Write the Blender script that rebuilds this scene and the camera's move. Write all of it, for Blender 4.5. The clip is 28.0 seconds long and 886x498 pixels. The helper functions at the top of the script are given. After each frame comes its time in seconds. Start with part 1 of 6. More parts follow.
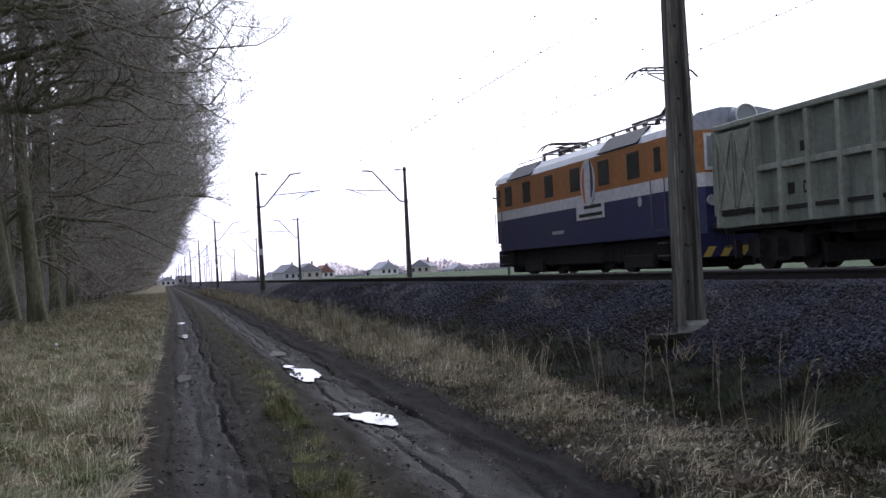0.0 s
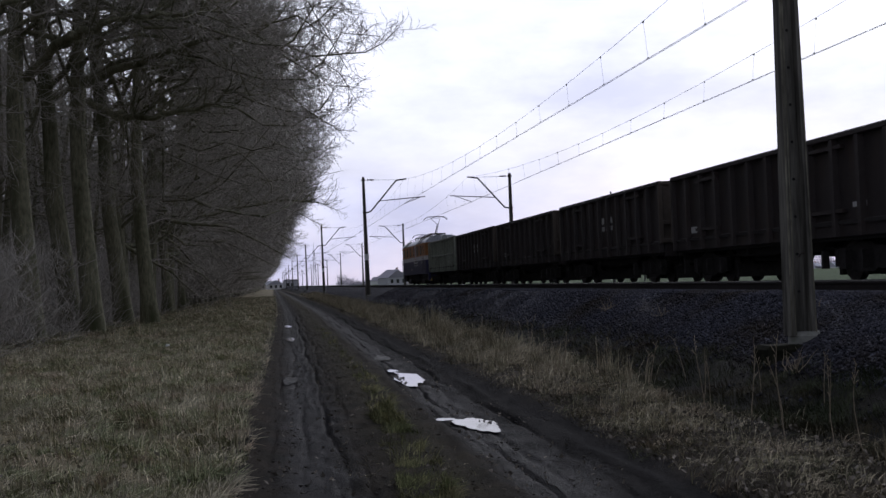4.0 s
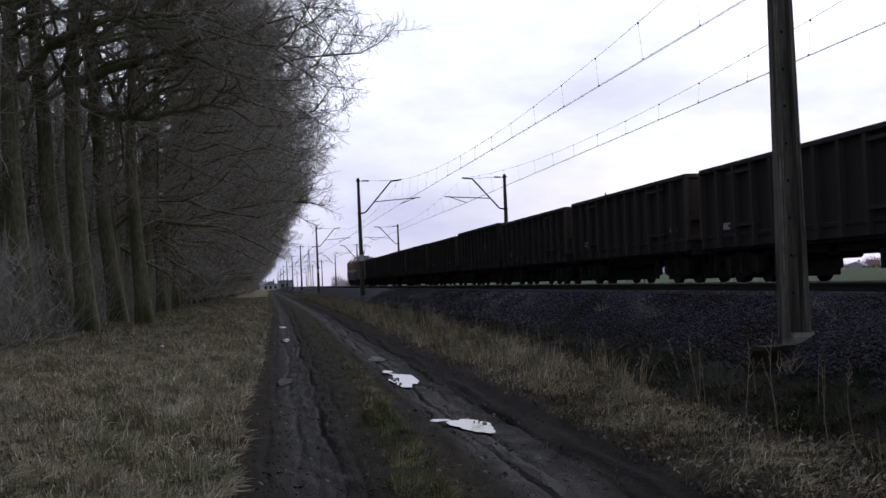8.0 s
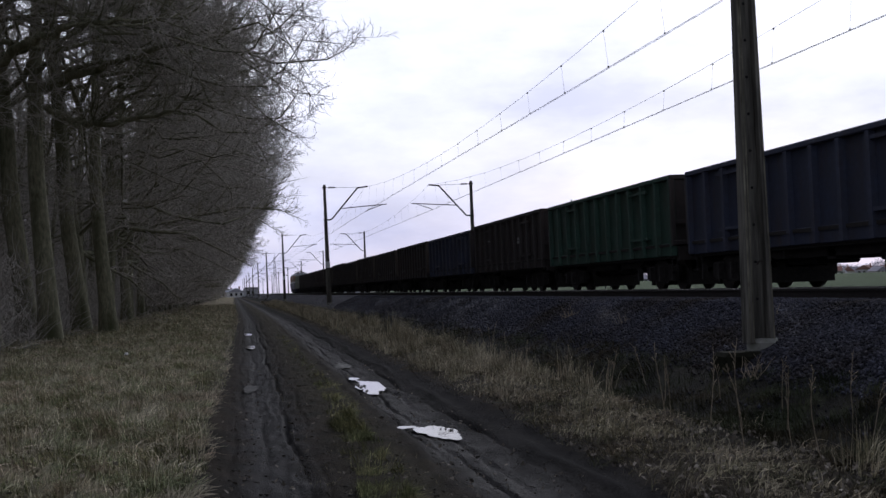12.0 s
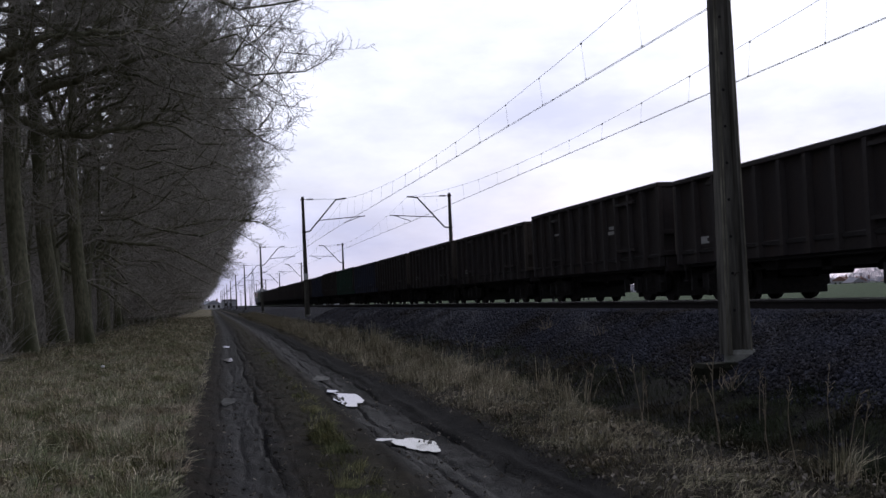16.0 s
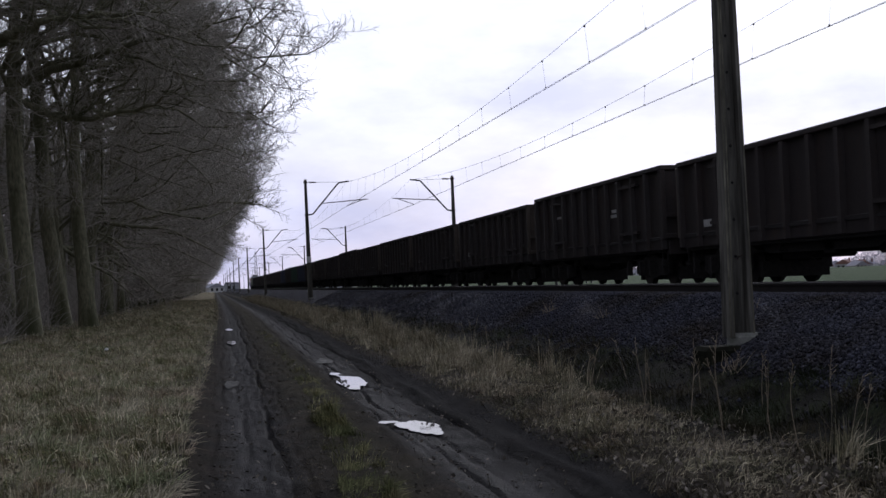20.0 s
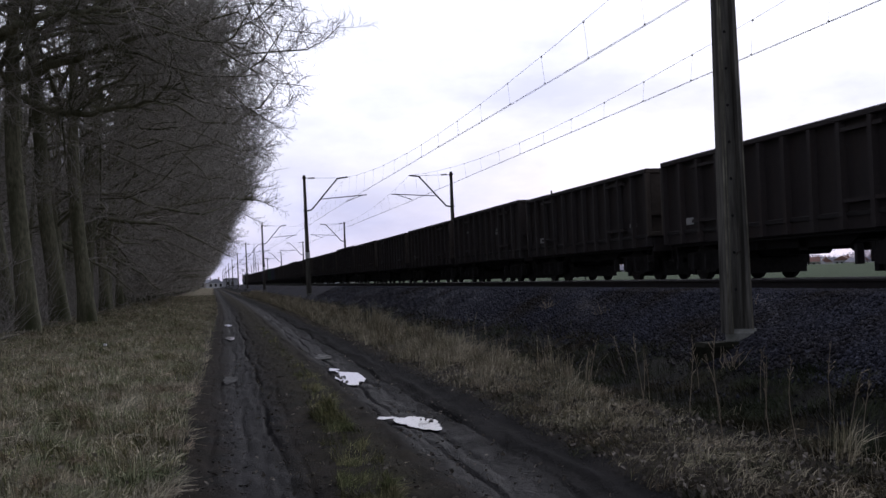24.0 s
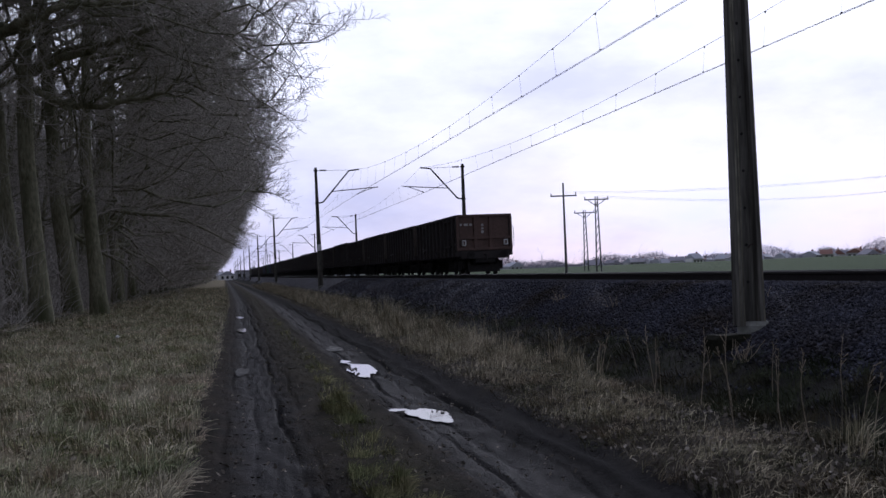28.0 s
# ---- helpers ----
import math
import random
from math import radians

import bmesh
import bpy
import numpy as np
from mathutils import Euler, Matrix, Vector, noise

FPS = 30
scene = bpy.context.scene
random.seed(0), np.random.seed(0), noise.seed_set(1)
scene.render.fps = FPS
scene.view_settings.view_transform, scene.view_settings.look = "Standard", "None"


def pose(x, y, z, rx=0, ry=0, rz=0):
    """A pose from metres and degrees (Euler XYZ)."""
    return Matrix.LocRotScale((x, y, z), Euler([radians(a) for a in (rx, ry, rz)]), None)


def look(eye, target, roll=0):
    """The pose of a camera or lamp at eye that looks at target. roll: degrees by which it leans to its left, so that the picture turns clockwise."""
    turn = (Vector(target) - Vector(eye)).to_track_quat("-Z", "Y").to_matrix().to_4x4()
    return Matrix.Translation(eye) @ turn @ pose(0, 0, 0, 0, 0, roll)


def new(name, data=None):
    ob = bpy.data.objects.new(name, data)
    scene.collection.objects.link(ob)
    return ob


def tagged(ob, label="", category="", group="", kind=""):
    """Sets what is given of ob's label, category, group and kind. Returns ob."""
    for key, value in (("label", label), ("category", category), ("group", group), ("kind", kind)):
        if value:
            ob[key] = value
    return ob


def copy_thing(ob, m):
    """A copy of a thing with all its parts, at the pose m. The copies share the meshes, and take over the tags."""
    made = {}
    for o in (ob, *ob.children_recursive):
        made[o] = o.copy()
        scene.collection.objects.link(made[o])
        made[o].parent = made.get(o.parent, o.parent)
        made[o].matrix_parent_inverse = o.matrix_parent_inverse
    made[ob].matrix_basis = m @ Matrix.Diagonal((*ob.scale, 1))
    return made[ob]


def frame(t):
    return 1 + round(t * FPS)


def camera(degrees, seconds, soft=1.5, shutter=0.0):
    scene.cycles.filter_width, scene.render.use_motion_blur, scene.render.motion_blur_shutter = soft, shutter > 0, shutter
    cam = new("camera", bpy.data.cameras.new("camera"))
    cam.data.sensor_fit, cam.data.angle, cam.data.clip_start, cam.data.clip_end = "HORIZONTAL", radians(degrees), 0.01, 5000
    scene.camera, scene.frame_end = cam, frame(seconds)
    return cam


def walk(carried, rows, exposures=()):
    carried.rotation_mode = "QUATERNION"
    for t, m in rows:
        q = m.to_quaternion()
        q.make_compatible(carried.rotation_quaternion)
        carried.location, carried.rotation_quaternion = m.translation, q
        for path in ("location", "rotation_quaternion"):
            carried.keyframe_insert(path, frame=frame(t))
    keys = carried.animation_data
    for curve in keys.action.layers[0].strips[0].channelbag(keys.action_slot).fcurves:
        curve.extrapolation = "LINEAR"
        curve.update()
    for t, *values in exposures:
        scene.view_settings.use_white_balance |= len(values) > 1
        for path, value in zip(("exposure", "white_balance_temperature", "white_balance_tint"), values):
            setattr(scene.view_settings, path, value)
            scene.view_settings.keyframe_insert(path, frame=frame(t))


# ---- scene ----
# The camera is held at one spot beside the farm track: yaw from the track's line to the right, pitch, roll, in degrees.
cam = camera(40.77, 28.0, soft=1.5)
EYE = (0.0, 0.0, 1.5)
AIM = [
    (0, 13.32, 0.95, -2.88), (0.5, 8.77, 1.18, -1.98), (1, 9.98, 0.88, -2.47), (1.5, 9.17, 0.97, -2.41), (2, 8.54, 1.18, -2.20),
    (2.5, 8.57, 1.31, -2.18), (3, 8.30, 1.40, -2.25), (3.5, 8.34, 1.48, -2.22), (5.5, 8.19, 1.24, -2.21), (6, 8.24, 1.11, -2.13),
    (6.5, 8.43, 1.15, -2.12), (7, 8.35, 1.33, -2.15), (7.5, 8.47, 1.45, -2.17), (8, 8.57, 1.51, -2.18), (8.5, 8.70, 1.60, -2.16),
    (9, 8.93, 1.78, -2.27), (9.5, 9.17, 1.90, -2.19), (10, 9.42, 1.93, -2.33), (10.5, 9.60, 1.83, -2.38), (11, 9.82, 1.77, -2.54),
    (11.5, 10.03, 1.74, -2.39), (13.5, 10.55, 1.96, -2.41), (14, 10.72, 2.02, -2.53), (14.5, 10.97, 2.19, -2.39), (15, 11.15, 2.35, -2.38),
    (15.5, 11.04, 2.35, -2.37), (16, 11.25, 2.30, -2.33), (16.5, 11.40, 2.20, -2.38), (17, 11.51, 2.07, -2.43), (17.5, 11.52, 2.00, -2.34),
    (18, 11.50, 1.85, -2.28), (18.5, 11.42, 1.73, -2.26), (19, 11.32, 1.70, -2.22), (19.5, 11.20, 1.65, -2.29), (20, 11.08, 1.49, -2.31),
    (20.5, 11.01, 1.44, -2.34), (21, 11.01, 1.43, -2.26), (21.5, 11.02, 1.50, -2.36), (23.5, 11.25, 1.49, -2.31), (24, 11.13, 1.29, -2.27),
    (24.5, 11.11, 1.25, -2.42), (25, 11.20, 1.20, -2.31), (25.5, 11.18, 1.10, -2.26), (26, 11.01, 1.00, -2.35), (26.5, 10.87, 0.96, -2.37),
    (27, 10.76, 0.92, -2.35), (27.5, 10.65, 0.88, -2.22), (28, 10.57, 0.94, -2.24),
]


def aim(yaw, pitch, roll):
    y, p = radians(yaw), radians(pitch)
    way = Vector((math.sin(y) * math.cos(p), math.cos(y) * math.cos(p), math.sin(p)))
    return look(EYE, Vector(EYE) + way * 10, roll)


walk(cam, [(t, aim(y, p, r)) for t, y, p, r in AIM],
     exposures=[(0.0, 1.15, 5740, 13), (0.3, 0.85, 5780, 13), (0.7, 0.45, 5860, 13), (1.2, 0.1, 5820, 13), (2.0, 0.08, 5820, 13), (3.5, 0.1, 5820, 13), (9.0, 0.12, 5820, 13),
                (17.0, 0.08, 5820, 13), (21.0, 0.15, 5830, 14), (23.5, 0.17, 5820, 15), (25.0, 0.25, 5800, 15), (26.0, 0.38, 5780, 15), (26.5, 0.36, 5720, 15), (27.0, 0.28, 5650, 16), (28.0, 0.11, 5580, 17)])

# ---- sky and sun ----
SUN_AZ, SUN_EL = 22.0, 20.0     # the sun stands behind cloud, ahead and to the right of the track's line
az, el = radians(SUN_AZ), radians(SUN_EL)
SUN_WAY = Vector((math.sin(az) * math.cos(el), math.cos(az) * math.cos(el), math.sin(el)))
world = bpy.data.worlds.new("sky")
scene.world = world
world.use_nodes = True
wn = world.node_tree.nodes
wl = world.node_tree.links
wn.clear()
w_out = wn.new("ShaderNodeOutputWorld")
w_bg = wn.new("ShaderNodeBackground")
w_sky = wn.new("ShaderNodeTexSky")
w_sky.sky_type, w_sky.sun_disc = "NISHITA", False
w_sky.sun_elevation, w_sky.sun_rotation = el, az
w_sky.dust_density, w_sky.air_density = 0.3, 1.6
w_co = wn.new("ShaderNodeTexCoord")
w_map = wn.new("ShaderNodeMapping")
w_map.inputs["Scale"].default_value = (1.0, 1.0, 2.6)
w_noise = wn.new("ShaderNodeTexNoise")
w_noise.inputs["Scale"].default_value = 5.0
w_noise.inputs["Detail"].default_value = 8.0
w_noise.inputs["Roughness"].default_value = 0.5
w_ramp = wn.new("ShaderNodeValToRGB")
w_ramp.color_ramp.elements[0].position, w_ramp.color_ramp.elements[1].position = 0.34, 0.66
w_ramp.color_ramp.elements[0].color = (0.8, 0.8, 0.8, 1)
# thin cloud is brightest round the sun
w_dot = wn.new("ShaderNodeVectorMath")
w_dot.operation = "DOT_PRODUCT"
w_dot.inputs[1].default_value = SUN_WAY
w_max = wn.new("ShaderNodeMath")
w_max.operation = "MAXIMUM"
w_max.inputs[1].default_value = 0.0
w_pow = wn.new("ShaderNodeMath")
w_pow.operation = "POWER"
w_pow.inputs[1].default_value = 2.0
w_glow = wn.new("ShaderNodeMath")
w_glow.operation = "MULTIPLY_ADD"
w_glow.inputs[1].default_value, w_glow.inputs[2].default_value = 7.0, 3.3
w_tint = wn.new("ShaderNodeMixRGB")
w_tint.blend_type = "MULTIPLY"
w_tint.inputs[0].default_value = 1.0
w_puff = wn.new("ShaderNodeTexNoise")
w_puff.inputs["Scale"].default_value = 3.4
w_puff.inputs["Detail"].default_value = 9.0
w_puff.inputs["Roughness"].default_value = 0.58
w_shade = wn.new("ShaderNodeValToRGB")
w_shade.color_ramp.elements[0].position, w_shade.color_ramp.elements[1].position = 0.40, 0.62
w_shade.color_ramp.elements[0].color = (0.78, 0.765, 0.86, 1)
w_shade.color_ramp.elements[1].color = (1.15, 1.12, 1.17, 1)
w_mix = wn.new("ShaderNodeMixRGB")
wl.new(w_co.outputs["Generated"], w_map.inputs["Vector"])
wl.new(w_map.outputs[0], w_noise.inputs["Vector"])
wl.new(w_noise.outputs["Fac"], w_ramp.inputs[0])
wl.new(w_map.outputs[0], w_puff.inputs["Vector"])
wl.new(w_puff.outputs["Fac"], w_shade.inputs[0])
wl.new(w_shade.outputs[0], w_tint.inputs[2])
wl.new(w_co.outputs["Generated"], w_dot.inputs[0])
wl.new(w_dot.outputs["Value"], w_max.inputs[0])
wl.new(w_max.outputs[0], w_pow.inputs[0])
wl.new(w_pow.outputs[0], w_glow.inputs[0])
wl.new(w_glow.outputs[0], w_tint.inputs[1])
wl.new(w_ramp.outputs[0], w_mix.inputs[0])
wl.new(w_sky.outputs[0], w_mix.inputs[1])
wl.new(w_tint.outputs[0], w_mix.inputs[2])
w_sep = wn.new("ShaderNodeSeparateXYZ")
w_low = wn.new("ShaderNodeValToRGB")
w_low.color_ramp.elements[0].position, w_low.color_ramp.elements[1].position = 0.0, 0.17
w_low.color_ramp.elements[0].color = (0.75, 0.745, 0.85, 1)
w_haze = wn.new("ShaderNodeMixRGB")
w_haze.blend_type = "MULTIPLY"
w_haze.inputs[0].default_value = 1.0
wl.new(w_co.outputs["Generated"], w_sep.inputs[0])
wl.new(w_sep.outputs["Z"], w_low.inputs[0])
wl.new(w_mix.outputs[0], w_haze.inputs[1])
wl.new(w_low.outputs[0], w_haze.inputs[2])
wl.new(w_haze.outputs[0], w_bg.inputs["Color"])
w_bg.inputs["Strength"].default_value = 0.1
wl.new(w_bg.outputs[0], w_out.inputs["Surface"])
sun_data = bpy.data.lights.new("sun", "SUN")
sun_data.energy, sun_data.angle, sun_data.color = 0.9, radians(16), (1.0, 0.95, 0.88)
sun = new("sun", sun_data)
sun.matrix_world = look(SUN_WAY * 50, (0, 0, 0))

# ---- plan ----
RAIL = 1.25                  # rail top over the farm track
FAR_RAIL = 1.11              # the far track lies a little lower
NEAR, FAR = 9.30, 13.63      # centre lines of the two tracks
MAST_NEAR, MAST_FAR = 6.55, 16.55
SPAN = 66.43


# ---- materials ----
def node_mat(name, rough=0.8, metal=0.0, spec=0.3):
    m = bpy.data.materials.new(name)
    m.use_nodes = True
    b = m.node_tree.nodes["Principled BSDF"]
    b.inputs["Roughness"].default_value = rough
    b.inputs["Metallic"].default_value = metal
    b.inputs["Specular IOR Level"].default_value = spec
    return m, m.node_tree.nodes, m.node_tree.links, b


def noise_node(n, l, scale, detail=6.0, rough=0.6, coords=None, stretch=None):
    t = n.new("ShaderNodeTexNoise")
    t.inputs["Scale"].default_value = scale
    t.inputs["Detail"].default_value = detail
    t.inputs["Roughness"].default_value = rough
    if coords is not None:
        if stretch:
            mp = n.new("ShaderNodeMapping")
            mp.inputs["Scale"].default_value = stretch
            l.new(coords, mp.inputs["Vector"])
            coords = mp.outputs[0]
        l.new(coords, t.inputs["Vector"])
    return t.outputs["Fac"]


def ramp(n, l, fac, stops):
    r = n.new("ShaderNodeValToRGB")
    el = r.color_ramp.elements
    while len(el) < len(stops):
        el.new(0.5)
    for e, (p, c) in zip(el, stops):
        e.position = p
        e.color = (*c, 1) if len(c) == 3 else c
    if fac is not None:
        l.new(fac, r.inputs[0])
    return r.outputs[0]


def mix(n, l, fac, a, b, mode="MIX"):
    m = n.new("ShaderNodeMixRGB")
    m.blend_type = mode
    for i, v in enumerate((fac, a, b)):
        if isinstance(v, (int, float)):
            m.inputs[i].default_value = v
        elif isinstance(v, tuple):
            m.inputs[i].default_value = (*v, 1)
        else:
            l.new(v, m.inputs[i])
    return m.outputs[0]


def math_node(n, l, op, a, b=None, clamp=False):
    m = n.new("ShaderNodeMath")
    m.operation, m.use_clamp = op, clamp
    for i, v in enumerate((a, b)):
        if v is None:
            continue
        if isinstance(v, (int, float)):
            m.inputs[i].default_value = v
        else:
            l.new(v, m.inputs[i])
    return m.outputs[0]


def bump(n, l, b, height, strength=0.4, dist=0.01):
    k = n.new("ShaderNodeBump")
    k.inputs["Strength"].default_value = strength
    k.inputs["Distance"].default_value = dist
    l.new(height, k.inputs["Height"])
    l.new(k.outputs[0], b.inputs["Normal"])


def surface(name, dark, light, scale=8.0, rough=0.8, metal=0.0, spec=0.3, stain=None, stain_scale=1.2, bumps=0.3, bump_dist=0.01,
            stretch=None, island=0.0, per_object=0.0, space="Object"):
    """A two-scale surface: grain from dark to light, and broad stains."""
    m, n, l, b = node_mat(name, rough, metal, spec)
    co = n.new("ShaderNodeTexCoord").outputs[space]
    fine = noise_node(n, l, scale, 8.0, 0.65, co, stretch)
    col = ramp(n, l, fine, [(0.3, dark), (0.7, light)])
    if stain:
        broad = noise_node(n, l, stain_scale, 4.0, 0.6, co, stretch)
        k = ramp(n, l, broad, [(0.45, (0, 0, 0)), (0.68, (1, 1, 1))])
        col = mix(n, l, k, col, stain)
    if island:
        g = n.new("ShaderNodeNewGeometry").outputs["Random Per Island"]
        v = ramp(n, l, g, [(0.0, (1 - island,) * 3), (1.0, (1 + island,) * 3)])
        col = mix(n, l, 1.0, col, v, "MULTIPLY")
    if per_object:
        g = n.new("ShaderNodeObjectInfo").outputs["Random"]
        v = ramp(n, l, g, [(0.0, (1 - per_object,) * 3), (1.0, (1 + per_object,) * 3)])
        col = mix(n, l, 1.0, col, v, "MULTIPLY")
    l.new(col, b.inputs["Base Color"])
    if bumps:
        bump(n, l, b, fine, bumps, bump_dist)
    return m


def grass_material(name, straw, green, rust, base):
    """Grass whose hue wanders in patches, and from blade to blade."""
    m, n, l, b = node_mat(name, 0.95, 0, 0.04)
    co = n.new("ShaderNodeTexCoord").outputs["Object"]
    broad = noise_node(n, l, 1.0, 5, 0.7, co)
    mid = noise_node(n, l, 1.9, 5, 0.6, co)
    wisp = noise_node(n, l, 1.5, 6, 0.7, co, (1, 0.6, 1))
    blade = n.new("ShaderNodeNewGeometry").outputs["Random Per Island"]
    col = mix(n, l, ramp(n, l, broad, [(0.44, (0, 0, 0)), (0.54, (1, 1, 1))]), base, green)
    col = mix(n, l, ramp(n, l, mid, [(0.5, (0, 0, 0)), (0.66, (0.85, 0.85, 0.85))]), col, rust)
    bright = math_node(n, l, "MULTIPLY", ramp(n, l, blade, [(0.35, (0, 0, 0)), (0.9, (1, 1, 1))]), ramp(n, l, wisp, [(0.42, (0.08, 0.08, 0.08)), (0.6, (1, 1, 1))]))
    col = mix(n, l, bright, col, straw)
    col = mix(n, l, 1.0, col, ramp(n, l, math_node(n, l, "FRACT", math_node(n, l, "MULTIPLY", blade, 7.3)), [(0.0, (0.34, 0.34, 0.34)), (0.75, (1.0, 1.0, 1.0)), (1.0, (1.55, 1.55, 1.5))]), "MULTIPLY")
    l.new(col, b.inputs["Base Color"])
    return m


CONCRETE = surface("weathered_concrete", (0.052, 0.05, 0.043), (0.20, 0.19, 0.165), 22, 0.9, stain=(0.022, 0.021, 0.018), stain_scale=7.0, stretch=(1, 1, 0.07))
DARK_STEEL = surface("dark_steel", (0.03, 0.028, 0.026), (0.07, 0.06, 0.055), 12, 0.65, 0.3, stain=(0.06, 0.035, 0.025))
GALV = surface("galvanised_steel", (0.10, 0.10, 0.10), (0.2, 0.2, 0.2), 20, 0.55, 0.6)
WIRE = surface("copper_wire", (0.05, 0.045, 0.04), (0.09, 0.08, 0.07), 4, 0.6, 0.3)
RAIL_RUST = surface("rusty_rail_side", (0.012, 0.0105, 0.0105), (0.028, 0.023, 0.021), 14, 0.8, 0.2)
RAIL_TOP = surface("polished_rail_head", (0.025, 0.023, 0.022), (0.05, 0.047, 0.046), 6, 0.8, 0.2)
SLEEPER = surface("concrete_sleeper", (0.05, 0.045, 0.04), (0.09, 0.08, 0.07), 10, 0.9, stain=(0.06, 0.045, 0.035), per_object=0.2)
STONE = surface("ballast_stone", (0.016, 0.0162, 0.021), (0.058, 0.060, 0.080), 18, 0.9, spec=0.04, island=0.6, stain=(0.024, 0.02, 0.018), stain_scale=0.5)
BARK = surface("bark", (0.075, 0.075, 0.05), (0.29, 0.278, 0.19), 14, 0.95, spec=0.1, stain=(0.055, 0.06, 0.03), stain_scale=0.9, stretch=(1, 1, 0.25), bumps=0.8, bump_dist=0.03)
TWIG = surface("twig_bark", (0.25, 0.232, 0.205), (0.46, 0.43, 0.38), 3, 0.95, spec=0.1, bumps=0)
VERGE = grass_material("verge_straw", (0.50, 0.44, 0.31), (0.065, 0.07, 0.04), (0.115, 0.085, 0.06), (0.075, 0.066, 0.045))
BRUSH = surface("brush_twigs", (0.24, 0.225, 0.2), (0.45, 0.42, 0.375), 2.0, 0.95, spec=0.05, bumps=0)
PALE_STRAW = grass_material("pale_straw", (0.62, 0.55, 0.40), (0.30, 0.275, 0.18), (0.36, 0.29, 0.21), (0.29, 0.255, 0.18))
DRY = grass_material("dry_grass", (0.76, 0.68, 0.50), (0.225, 0.25, 0.135), (0.46, 0.355, 0.27), (0.34, 0.31, 0.225))
GREENISH = grass_material("green_grass", (0.42, 0.39, 0.21), (0.115, 0.132, 0.058), (0.23, 0.20, 0.115), (0.16, 0.165, 0.08))
LEAF = surface("fallen_leaf", (0.065, 0.055, 0.045), (0.23, 0.205, 0.168), 5, 0.9, spec=0.15, island=0.5, bumps=0)
WEED = surface("dry_weed_stalk", (0.17, 0.14, 0.10), (0.36, 0.30, 0.22), 5, 0.95, spec=0.1, bumps=0)
MUD = surface("mud_clod", (0.032, 0.029, 0.027), (0.07, 0.064, 0.058), 10, 0.9, spec=0.05, island=0.3)


# ---- mesh helpers ----
def part(name, bm, material, parent=None, label="", smooth=False):
    me = bpy.data.meshes.new(name)
    bm.normal_update()
    bm.to_mesh(me)
    bm.free()
    if smooth:
        me.shade_smooth()
    me.materials.append(material)
    ob = new(name, me)
    if parent is not None:
        ob.parent = parent
    return tagged(ob, label)


def shared(name, me, parent, m=None, label=""):
    ob = new(name, me)
    ob.parent = parent
    if m is not None:
        ob.matrix_basis = m
    return tagged(ob, label)


def box(bm, x0, x1, y0, y1, z0, z1, bevel=0.0):
    r = bmesh.ops.create_cube(bm, size=1.0)
    vs = r["verts"]
    bmesh.ops.transform(bm, matrix=Matrix.Translation(((x0 + x1) / 2, (y0 + y1) / 2, (z0 + z1) / 2)) @ Matrix.Diagonal((x1 - x0, y1 - y0, z1 - z0, 1)), verts=vs)
    if bevel:
        es = list({e for v in vs for e in v.link_edges})
        bmesh.ops.bevel(bm, geom=es, offset=bevel, segments=1, affect="EDGES")
    return bm


def rod(bm, a, b, r0, r1=None, n=8, caps=True):
    a, b = Vector(a), Vector(b)
    r1 = r0 if r1 is None else r1
    d = b - a
    q = d.to_track_quat("Z", "Y").to_matrix()
    rings = []
    for p, r in ((a, r0), (b, r1)):
        rings.append([bm.verts.new(p + q @ Vector((math.cos(k * math.tau / n) * r, math.sin(k * math.tau / n) * r, 0))) for k in range(n)])
    for k in range(n):
        bm.faces.new((rings[0][k], rings[0][(k + 1) % n], rings[1][(k + 1) % n], rings[1][k]))
    if caps:
        bm.faces.new(rings[0][::-1])
        bm.faces.new(rings[1])
    return bm


def pipe(bm, points, r, n=6):
    for a, b in zip(points, points[1:]):
        rod(bm, a, b, r, r, n)
    return bm


def prism(bm, outline, y0, y1):
    """An outline of (x, z) drawn out along y."""
    a = [bm.verts.new((x, y0, z)) for x, z in outline]
    b = [bm.verts.new((x, y1, z)) for x, z in outline]
    k = len(outline)
    for i in range(k):
        bm.faces.new((a[i], a[(i + 1) % k], b[(i + 1) % k], b[i]))
    bm.faces.new(a[::-1])
    bm.faces.new(b)
    bmesh.ops.recalc_face_normals(bm, faces=bm.faces)
    return bm


def fresh():
    return bmesh.new()


def from_arrays(name, verts, faces, material, smooth=False):
    """Fast mesh from numpy arrays; all faces have the same number of corners."""
    me = bpy.data.meshes.new(name)
    verts, faces = np.asarray(verts, dtype=np.float32), np.asarray(faces, dtype=np.int32)
    k = faces.shape[1]
    me.vertices.add(len(verts))
    me.vertices.foreach_set("co", verts.ravel())
    me.loops.add(faces.size)
    me.loops.foreach_set("vertex_index", faces.ravel())
    me.polygons.add(len(faces))
    me.polygons.foreach_set("loop_start", np.arange(0, faces.size, k, dtype=np.int32))
    me.update(calc_edges=True)
    me.validate()
    if smooth:
        me.shade_smooth()
    me.materials.append(material)
    return me


